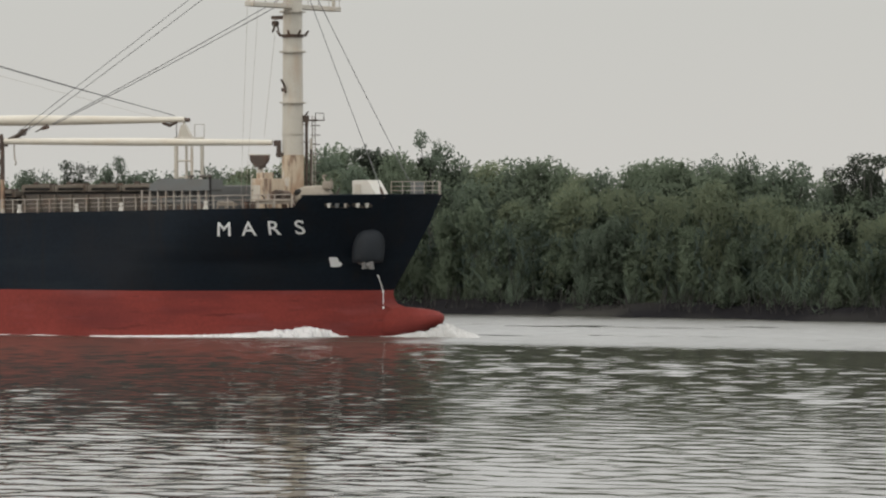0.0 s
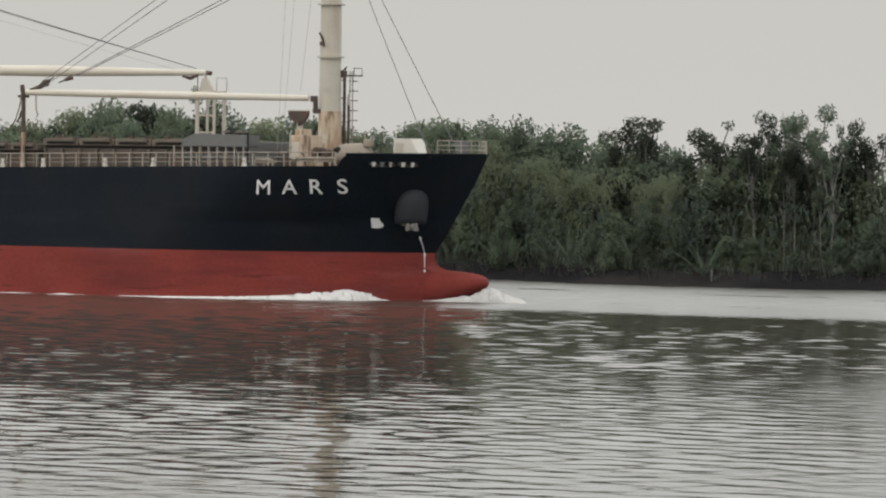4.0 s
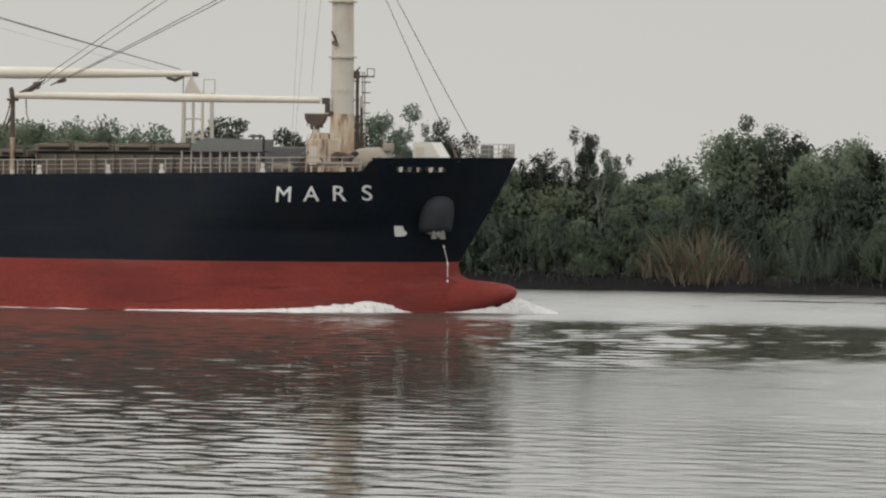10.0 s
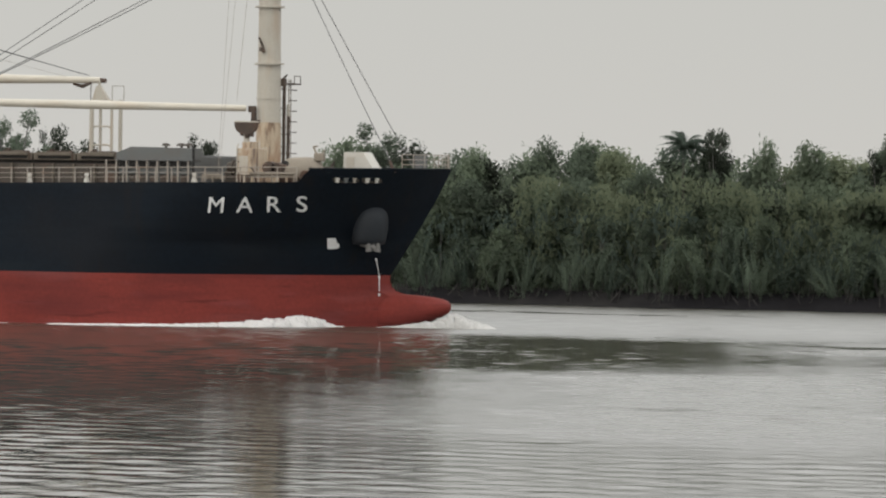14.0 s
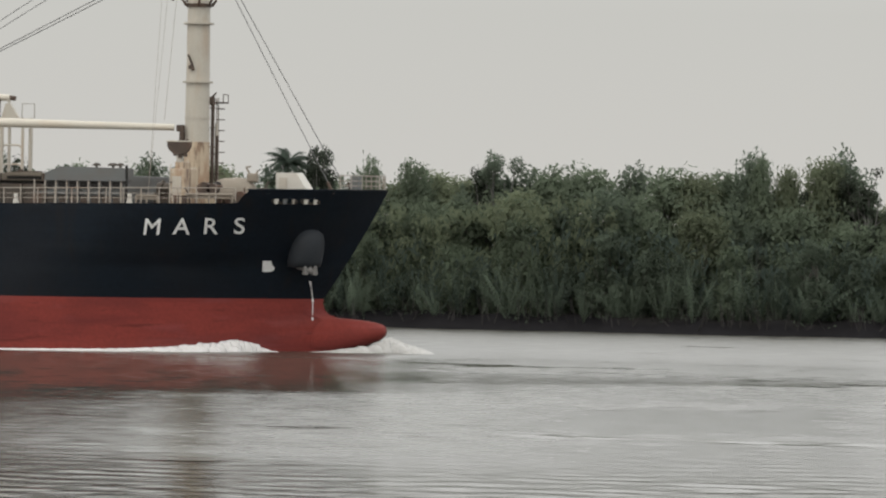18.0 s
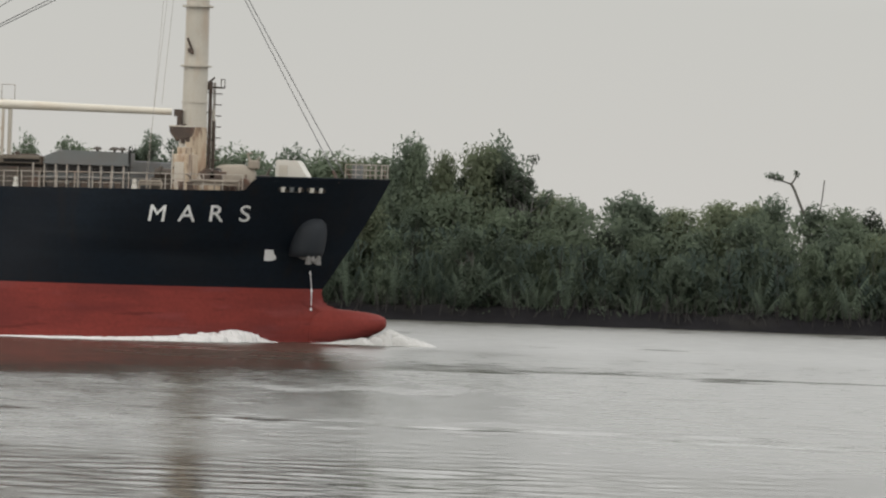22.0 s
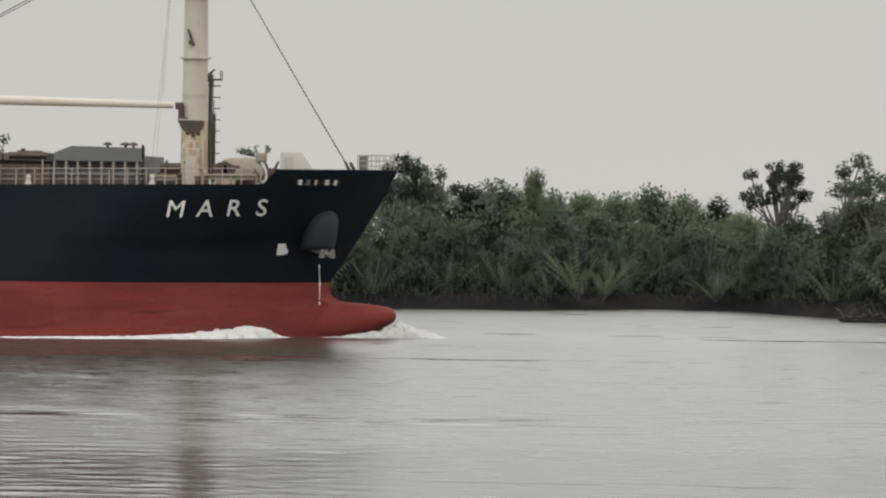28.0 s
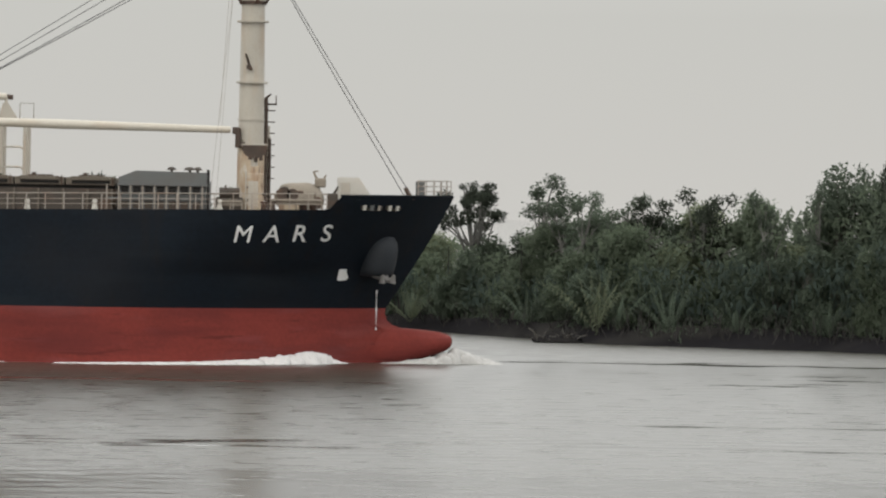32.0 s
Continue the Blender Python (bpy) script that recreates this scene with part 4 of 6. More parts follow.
for s_ in (-1, 1):
    bm = bmesh.new()
    rod(bm, (12.2, -4.25 if s_ < 0 else 1.6, 11.5), (11.75, -4.05 if s_ < 0 else 1.6, 12.4), 0.16, 0.1, 8)
    part("stay_screw", bm, M_RUST, ship)

# hatches
for (x0, x1, up_) in ((-34.0, -22.9, -0.25), (-22.4, -8.3, 0.2)):
    hatch = new("cargo_hatch")
    hatch.parent = ship
    tagged(hatch, "closed steel cargo hatch with rusty brown panels")
    bm = bmesh.new()
    box(bm, x0, x1, -7.6, 7.6, 10.2, 11.72 + up_)
    part("coaming", bm, M_HATCH, hatch)
    # near-black band: the shade under the overhanging covers, put in as colour
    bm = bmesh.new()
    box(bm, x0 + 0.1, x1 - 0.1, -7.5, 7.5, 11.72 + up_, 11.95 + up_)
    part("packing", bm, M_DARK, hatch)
    count = 4
    for k in range(count):
        a = x0 + (x1 - x0) * k / count
        c_ = x0 + (x1 - x0) * (k + 1) / count
        bm = bmesh.new()
        box(bm, a + 0.05, c_ - 0.05, -7.8, 7.8, 11.95 + up_, 12.5 + up_, 0.06)
        part("cover_panel", bm, M_COVER, hatch)
        # dark raised strip that stands for the shade in a panel recess
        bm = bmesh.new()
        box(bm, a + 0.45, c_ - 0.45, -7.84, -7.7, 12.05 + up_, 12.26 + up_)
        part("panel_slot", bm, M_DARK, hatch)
        bm = bmesh.new()
        box(bm, a + 0.4, c_ - 0.4, -7.98, -7.7, 12.28 + up_, 12.56 + up_, 0.04)
        part("cover_stiffener", bm, M_COVER, hatch)
        bm = bmesh.new()
        rod(bm, (c_ - 0.25, -7.9, 11.9 + up_), (c_ - 0.25, -7.9, 12.6 + up_), 0.05, 0.05, 6)
        part("cleat", bm, M_RUST, hatch)
        bm = bmesh.new()
        box(bm, a + 0.9, c_ - 0.9, -7.3, -6.2, 12.5 + up_, 12.66 + up_, 0.04)
        box(bm, a + 1.2, a + 1.5, -7.5, -7.2, 12.5 + up_, 12.8 + up_, 0.03)
        part("lifting_pad", bm, M_RUST, hatch)
    for k in range(9):
        xx = x0 + 0.3 + (x1 - x0 - 0.6) * k / 8
        bm = bmesh.new()
        box(bm, xx - 0.06, xx + 0.06, -7.95, -7.55, 10.3, 11.7 + up_)
        part("coaming_stay", bm, M_COVER, hatch)

# grey store house between hatch and mast, open-sided below its roof
house = new("deck_store")
house.parent = ship
tagged(house, "grey steel deck store with posts under a low roof")
bm = bmesh.new()
vs = []
for y in (-8.95, -7.0):
    for x, z in ((-8.1, 12.25), (-8.1, 12.75), (-6.9, 13.22), (-2.0, 13.14), (-2.0, 12.25)):
        vs.append(bm.verts.new((x, y, z)))
bm.faces.new(vs[0:5])
bm.faces.new(vs[9:4:-1])
for k in range(5):
    k2 = (k + 1) % 5
    bm.faces.new((vs[k], vs[5 + k], vs[5 + k2], vs[k2]))
bmesh.ops.recalc_face_normals(bm, faces=bm.faces)
part("roof", bm, M_GREY, house)
bm = bmesh.new()
box(bm, -8.0, -2.1, -8.7, -7.1, 10.4, 12.25)
part("wall", bm, M_GREY, house)
bm = bmesh.new()
box(bm, -8.0, -2.15, -7.0, 7.2, 10.4, 12.62, 0.08)
part("rear_house", bm, M_GREY, house, "lower grey house behind")
for k in range(9):
    x = -8.9 + k * 0.82
    bm = bmesh.new()
    box(bm, x - 0.045, x + 0.045, -8.98, -8.84, 10.35, 12.25)
    part("post", bm, M_RAIL, house)
    if 0 < k < 8:
        bm = bmesh.new()
        box(bm, x + 0.1, x + 0.72, -8.78, -8.68, 11.55, 12.2)
        part("window_frame", bm, M_GREY, house)
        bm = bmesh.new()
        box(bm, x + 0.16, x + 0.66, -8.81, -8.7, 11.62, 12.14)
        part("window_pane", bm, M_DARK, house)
        bm = bmesh.new()
        box(bm, x + 0.16, x + 0.66, -8.78, -8.7, 10.62, 11.12)
        part("lower_panel", bm, M_HATCH, house)
bm = bmesh.new()
box(bm, -8.15, -1.95, -9.02, -8.9, 12.2, 12.34)
part("gutter", bm, M_GREY, house)
bm = bmesh.new()
box(bm, -8.9, -2.1, -8.95, -8.86, 11.24, 11.38)
part("beam", bm, M_GREY, house)
bm = bmesh.new()
rod(bm, (-1.95, -8.9, 10.4), (-1.95, -8.9, 13.35), 0.1, 0.1, 8)
part("end_post", bm, M_DARK, house)
for x, w in ((-4.5, 0.32), (-3.25, 0.42), (-2.7, 0.3)):
    bm = bmesh.new()
    rod(bm, (x, -8.0, 13.1), (x, -8.0, 13.3), 0.1, 0.1, 8)
    rod(bm, (x, -8.0, 13.3), (x, -8.0, 13.42), w, w * 0.9, 12)
    rod(bm, (x, -8.0, 13.42), (x, -8.0, 13.52), w * 0.9, w * 0.4, 12)
    part("roof_vent", bm, M_HATCH, house)
bm = bmesh.new()
box(bm, -1.55, 0.3, -3.6, 1.0, 10.4, 11.5, 0.06)
rod(bm, (-1.3, -3.4, 11.75), (0.1, -3.4, 11.75), 0.42, 0.42, 12)
rod(bm, (-0.95, -3.4, 11.75), (-0.8, -3.4, 11.75), 0.6, 0.6, 12)
part("deck_winch", bm, M_HATCH, ship, "low brown winch behind the mast")

winch = new("cargo_winch")
winch.parent = ship
tagged(winch, "dark red-brown cargo winch at the mast foot")
for xx, r_ in ((3.25, 0.5), (3.85, 0.42)):
    bm = bmesh.new()
    rod(bm, (xx, -6.9, 11.75), (xx, -6.1, 11.75), r_, r_, 14)
    part("drum", bm, M_RUST, winch)
bm = bmesh.new()
box(bm, 2.9, 4.3, -6.6, -5.6, 10.6, 11.3, 0.05)
part("bed", bm, M_FOOT, winch)
bm = bmesh.new()
rod(bm, (2.7, -6.7, 11.95), (4.6, -6.7, 11.95), 0.09, 0.09, 6)
part("shaft", bm, M_RUST, winch)

# mushroom ventilators along the deck edge
for x in (-27.6, -24.2, -20.2, -14.2, -9.6, -1.1):
    vt = new("deck_ventilator")
    vt.parent = ship
    tagged(vt, "small white conical deck ventilator")
    y = -(breadth(x, deck_z(x)) - 0.45)
    bm = bmesh.new()
    rod(bm, (x, y, deck_z(x) - 0.05), (x, y, deck_z(x) + 0.5), 0.25, 0.11, 10)
    part("cone", bm, M_WHITE, vt)
    bm = bmesh.new()
    rod(bm, (x, y, deck_z(x) + 0.5), (x, y, deck_z(x) + 0.68), 0.2, 0.12, 10)
    part("cap", bm, M_WHITE, vt)

# forecastle: wedge house, covered windlass, lockers
wedge = new("forecastle_house")
wedge.parent = ship
tagged(wedge, "white wedge-shaped forecastle companion")
bm = bmesh.new()
vs = []
for y in (-0.9, 1.15):
    for x, z in ((6.95, 10.6), (6.95, 13.05), (8.5, 13.05), (9.5, 11.5), (9.5, 10.6)):
        vs.append(bm.verts.new((x, y, z)))
bm.faces.new(vs[0:5])
bm.faces.new(vs[9:4:-1])
for k in range(5):
    k2 = (k + 1) % 5
    bm.faces.new((vs[k], vs[5 + k], vs[5 + k2], vs[k2]))
bmesh.ops.recalc_face_normals(bm, faces=bm.faces)
bmesh.ops.bevel(bm, geom=list(bm.edges), offset=0.05, segments=2, affect="EDGES")
part("body", bm, M_WHITE, wedge)
bm = bmesh.new()
box(bm, 7.2, 7.85, -0.96, -0.9, 11.2, 12.7, 0.02)
part("door", bm, M_CREAM, wedge)

windlass = new("windlass")
windlass.parent = ship
tagged(windlass, "windlass under a faded brown tarpaulin")
bm = bmesh.new()
bmesh.ops.create_uvsphere(bm, u_segments=24, v_segments=14, radius=1.0)
for vx in bm.verts:
    q = vx.co
    ln = abs(q.x) ** 0.6 * (1 if q.x > 0 else -1)
    h_ = max(q.z, -0.3) ** 1 if q.z > 0 else q.z * 0.5
    vx.co = (4.3 + ln * 1.75, -2.6 + q.y * 1.3, 11.35 + h_ * 1.25 + 0.12 * noise.noise((q.x * 3, q.y * 3, q.z * 3)))
part("cover", bm, M_TARP, windlass, smooth=True)
for x in (3.0, 4.2, 5.4):
    bm = bmesh.new()
    rod(bm, (x, -3.9, 10.7), (x, -3.7, 11.9), 0.07, 0.05, 6)
    part("leg", bm, M_RUST, windlass)
for x in (3.2, 5.6):
    bm = bmesh.new()
    rod(bm, (x, -5.5, 11.2), (x, -4.9, 11.2), 0.42, 0.42, 14)
    part("rope_drum", bm, M_RUST, windlass)
for (x, y, r) in ((4.6, -7.6, 0.24), (5.3, -7.6, 0.24), (1.9, -9.2, 0.2), (2.5, -9.2, 0.2)):
    bm = bmesh.new()
    rod(bm, (x, y, 10.5), (x, y, 11.15), r, r, 12)
    rod(bm, (x, y, 11.15), (x, y, 11.25), r + 0.06, r + 0.06, 12)
    part("bollard", bm, M_RUST, ship)
bm = bmesh.new()
bmesh.ops.create_uvsphere(bm, u_segments=12, v_segments=8, radius=0.4, matrix=Matrix.Translation((3.25, -3.45, 12.0)) @ Matrix.Diagonal((1.0, 0.8, 0.8, 1)))
part("dark_drum_end", bm, M_DARK, windlass)
bm = bmesh.new()
box(bm, 5.35, 6.15, -3.1, -2.5, 12.3, 12.95, 0.12)
rod(bm, (5.5, -2.8, 12.9), (5.25, -2.8, 13.4), 0.09, 0.07, 6)
rod(bm, (5.95, -2.8, 12.8), (6.15, -2.8, 13.2), 0.1, 0.05, 6)
rod(bm, (5.25, -2.8, 13.4), (5.6, -2.8, 13.45), 0.06, 0.06, 6)
part("brake_gear", bm, M_TARP, windlass)
bm = bmesh.new()
box(bm, 6.2, 7.0, -3.3, -2.6, 10.6, 11.9, 0.1)
rod(bm, (6.7, -2.9, 11.8), (7.0, -2.9, 12.4), 0.12, 0.06, 6)
part("chain_stopper", bm, M_HATCH, windlass)
bm = bmesh.new()
box(bm, 12.5, 13.1, -0.6, 0.6, 11.3, 12.85, 0.04)
part("bow_locker", bm, M_GREY, ship, "small grey locker near the stem")
for (x0, x1, y, z1) in ((2.4, 5.9, -8.6, 11.35), (-1.2, 0.4, -8.9, 11.2)):
    bm = bmesh.new()
    for x in (x0, (x0 + x1) / 2, x1):
        rod(bm, (x, y, 10.5), (x, y, z1), 0.07, 0.07, 6)
    rod(bm, (x0, y, z1), (x1, y, z1), 0.08, 0.08, 6)
    box(bm, x0, x1, y + 0.15, y + 0.5, z1 - 0.3, z1 - 0.05)
    part("pipe_rack", bm, M_TARP, ship)


# ---- bow wave ----
def foam_sheet(name, rows, label, seed, mat=None):
    """A ragged ridge of foam in rigid lumps; rows hold x, y, height and width."""
    rng = random.Random(seed)
    verts, faces = [], []
    ob = thing(name, label, "bow wave", kind="stuff")
    for x, y, h, w in rows:
        for _ in range(6):
            cx, cy = x + rng.uniform(-0.3, 0.3), y + rng.uniform(-0.5, 0.5) * w
            a, bb, hh = rng.uniform(0.25, 0.9), rng.uniform(0.2, 0.5) * max(w, 0.6), h * rng.uniform(0.45, 1.05)
            base = len(verts)
            nseg, nring = 9, 3
            for j in range(nring):
                t_ = j / nring
                for k in range(nseg):
                    an = 2 * math.pi * k / nseg
                    rr = math.cos(t_ * math.pi / 2) * rng.uniform(0.8, 1.15)
                    verts.append((cx + a * rr * math.cos(an), cy + bb * rr * math.sin(an), -0.08 + (hh + 0.08) * math.sin(t_ * math.pi / 2) * rng.uniform(0.9, 1.1)))
            verts.append((cx, cy, hh))
            for j in range(nring - 1):
                for k in range(nseg):
                    k2 = (k + 1) % nseg
                    faces.append((base + j * nseg + k, base + j * nseg + k2, base + (j + 1) * nseg + k2, base + (j + 1) * nseg + k))
            for k in range(nseg):
                faces.append((base + (nring - 1) * nseg + k, base + (nring - 1) * nseg + (k + 1) % nseg, len(verts) - 1))
    part("foam", raw_mesh(name, verts, faces, mat or M_FOAM, True), mat or M_FOAM, ob)
    return ob


rows = []
x = 7.3
while x > -11.6:
    h = lerp(x, (-11.6, -2, 1.5, 3.5, 5.2, 6.3, 7.3), (0.06, 0.22, 0.4, 0.68, 0.92, 0.66, 0.1))
    w = lerp(x, (-13, 0, 4, 6.9), (0.5, 0.8, 1.0, 0.4))
    rows.append((x, -breadth(x, 0.2) - 0.25 - 0.3 * w, h, w))
    x -= 0.4
x = -16.0
rng0 = random.Random(9)
while x > -36:
    run = rng0.uniform(0.8, 5.0)
    tall = rng0.uniform(0.05, 0.13)
    k = 0.0
    while k < run:
        rows.append((x - k, -breadth(x, 0.2) - 0.3, tall * math.sin(math.pi * min(1, max(0.12, k / run))), 0.4))
        k += 0.5
    x -= run + rng0.uniform(0.8, 3.0)
foam_side = foam_sheet("bow_wave", rows, "white foaming bow wave along the red hull", 3)
rows = []
for k in range(38):
    x = 18.2 - 0.2 * k
    for s_ in (-1, 1):
        if x > 15.3:
            y = s_ * (0.15 + 0.12 * (18.4 - x))
            h = lerp(x, (15.1, 16.0, 17.2, 18.4), (1.25, 0.9, 0.5, 0.04))
        else:
            y = s_ * (0.55 + (15.3 - x) * 0.22)
            h = lerp(x, (10.6, 12, 14, 15.3), (0.04, 0.16, 0.5, 0.85))
        rows.append((x, y, h, 0.6))
foam_front = foam_sheet("bow_spray", rows, "thin white water rolling off the bulbous bow", 5, M_SPRAY)


# ---- trees of the far bank ----
def tops():
    """Height of the tree line along the bank."""
    first, step = -304.0, 4.0
    h = [13.7, 13.7, 13.7, 14.9, 14.9, 13.9, 14.0, 14.1, 14.2, 15.4, 15.9, 16.5, 16.5, 16.3, 17.2, 16.3, 15.5, 16.0, 14.7, 14.0, 15.0, 14.9, 15.2, 14.9, 14.9, 13.8, 14.9, 15.9, 14.9, 15.4, 14.4, 16.3, 16.8, 15.8, 15.0, 12.6, 14.8, 14.8, 14.0, 12.2, 13.8, 14.9, 14.4, 13.7, 13.7, 14.1, 14.5, 13.9, 15.6, 16.2, 14.7, 14.0, 14.0, 16.1, 13.7, 15.0, 15.0, 14.7, 14.9, 15.6, 15.6, 16.2, 15.1, 12.3, 11.9, 11.0, 11.4, 11.5, 10.8, 10.7, 11.3, 14.0, 12.3, 13.5, 13.5, 10.1, 10.1, 10.7, 10.3, 13.6, 12.6, 13.5, 13.1, 13.1, 12.8, 14.1, 13.0, 15.1, 15.4, 15.4, 15.4, 15.4]
    return [(first + step * i, z) for i, z in enumerate(h)]


CREST = tops()
LOW = [min(z for _, z in CREST[max(0, i - 1):i + 2]) for i in range(len(CREST))]
CANOPY = [max(LOW[max(0, i - 1):i + 2]) for i in range(len(CREST))]


# lower stretches of the canopy, between its taller groups
DIP_PALMS = ((-133, 13.5), (-131, 13.2), (-128.5, 11.9), (-125.5, 13.4), (-122, 14), (-118, 13.8), (-115.5, 13.1), (-114, 12.7),
             (-112, 14), (-107, 14), (-104.6, 13.3), (-102.4, 13.7), (-100.5, 13.2), (-98, 13.7), (-95.3, 12.7), (-92.5, 13.2),
             (-88, 13.7), (-84, 14.1))
DIP_GROVE = ((-200, 12.8), (-195, 12.3), (-170, 12.2), (-167, 11), (-162, 11), (-157, 10.3), (-153, 10.6), (-149, 11.5),
             (-146, 12.2))
DIP_SNAG = ((-82, 14.3), (-75, 13.8), (-67, 13), (-60, 13.1), (-57, 12.1), (-55, 11.1), (-53, 11.1), (-47, 11), (-43, 10.1),
            (-38, 11), (-36.6, 11.5), (-33, 10.8), (-27, 10.2), (-24.5, 9.9), (-20, 10.9), (-16, 10.8))
DIP_CREEK = ((-16, 10.8), (-10, 10.2), (-4, 10), (3.5, 10.4), (6, 9.8), (9.5, 9), (14, 8.7), (16.5, 8), (18, 8.2), (20, 9.2),
             (22, 10.4), (29, 10.8), (32, 11.5), (35, 11.2), (38, 11.6), (41, 12.4), (43, 12.8))
DIPS = DIP_GROVE, DIP_PALMS, DIP_SNAG, DIP_CREEK


def canopy(x):
    for dip in DIPS:
        if dip[0][0] <= x <= dip[-1][0]:
            return lerp(x, [d[0] for d in dip], [d[1] for d in dip])
    return lerp(x, [c[0] for c in CREST], CANOPY)


def leaf_mesh(name, centres, outward, sizes, mat, rng, loose=0.9, slim=0.42, hang=0.5, up=0.45):
    """Small leaf blades at the given centres, turned roughly outward; they shade with the mass they belong to."""
    n_ = len(centres)
    c = np.asarray(centres, dtype=float)
    o = np.asarray(outward, dtype=float)
    s = np.asarray(sizes, dtype=float)[:, None]

    def unit(v_):
        return v_ / (np.linalg.norm(v_, axis=1)[:, None] + 1e-9)

    face = unit(o + loose * rng.normal(size=(n_, 3)))
    d = rng.normal(size=(n_, 3))
    d[:, 2] -= hang
    d = unit(d - face * (d * face).sum(1)[:, None])
    side = np.cross(face, d)
    a = c - d * s * 0.5 + side * s * slim
    b_ = c - d * s * 0.5 - side * s * slim
    e_ = c + d * s * 0.6
    flip = (np.cross(b_ - a, e_ - a) * o).sum(1) < 0
    a2, b2 = np.where(flip[:, None], b_, a), np.where(flip[:, None], a, b_)
    verts = np.stack([a2, b2, e_], 1).reshape(-1, 3)
    tris = np.arange(n_ * 3)
    me = bpy.data.meshes.new(name)
    me.vertices.add(len(verts))
    me.vertices.foreach_set("co", verts.ravel())
    me.loops.add(len(tris))
    me.loops.foreach_set("vertex_index", tris.astype(np.int32))
    me.polygons.add(n_)
    me.polygons.foreach_set("loop_start", np.arange(0, len(tris), 3, dtype=np.int32))
    me.polygons.foreach_set("use_smooth", np.ones(n_, dtype=bool))
    me.update()
    soft = unit(0.55 * unit(o) + 0.25 * face + np.array([[0, 0, up]]))
    me.normals_split_custom_set_from_vertices(np.repeat(soft, 3, axis=0).tolist())
    me.materials.append(mat)
    return me


def crown_points(rng, lobes, count):
    """Points in the outer part of a set of ellipsoid lobes (x, y, z, rx, rz), and the way outward at each."""
    weights = np.array([lb[3] ** 2 for lb in lobes])
    pick = rng.choice(len(lobes), count, p=weights / weights.sum())
    lb = np.array(lobes)[pick]
    d = rng.normal(size=(count, 3))
    d /= np.linalg.norm(d, axis=1)[:, None]
    rad = rng.uniform(0.35, 1.12, count) ** 0.55
    p = np.stack([lb[:, 0] + d[:, 0] * lb[:, 3] * rad, lb[:, 1] + d[:, 1] * lb[:, 3] * rad, lb[:, 2] + d[:, 2] * lb[:, 4] * rad], 1)
    p += rng.normal(size=p.shape) * np.array([0.2, 0.2, 0.2]) * min(1.0, lb[:, 3].mean())
    heart = np.array(lobes)[:, :3].mean(0)
    return p, d * 0.45 + 0.14 * (p - heart)


def trunk_mesh(name, rng, height, radius, lobes, mat, stems=1):
    bm = bmesh.new()
    for s in range(stems):
        ox, oy = (rng.uniform(-0.9, 0.9), rng.uniform(-0.7, 0.7)) if stems > 1 else (0, 0)
        pts, p = [], Vector((ox, oy, -0.5))
        for k in range(5):
            pts.append(p.copy())
            p = p + Vector((rng.normal() * 0.16, rng.normal() * 0.16, (height + 0.5) / 4))
        for k in range(4):
            rod(bm, pts[k], pts[k + 1], radius * (1 - 0.18 * k), radius * (1 - 0.18 * (k + 1)), 6)
        for lb in lobes[s::stems]:
            k = 2 + int(rng.randint(0, 2))
            rod(bm, pts[k], (lb[0], lb[1], lb[2]), radius * 0.45, radius * 0.25, 5)
    return mesh_of(bm, name)


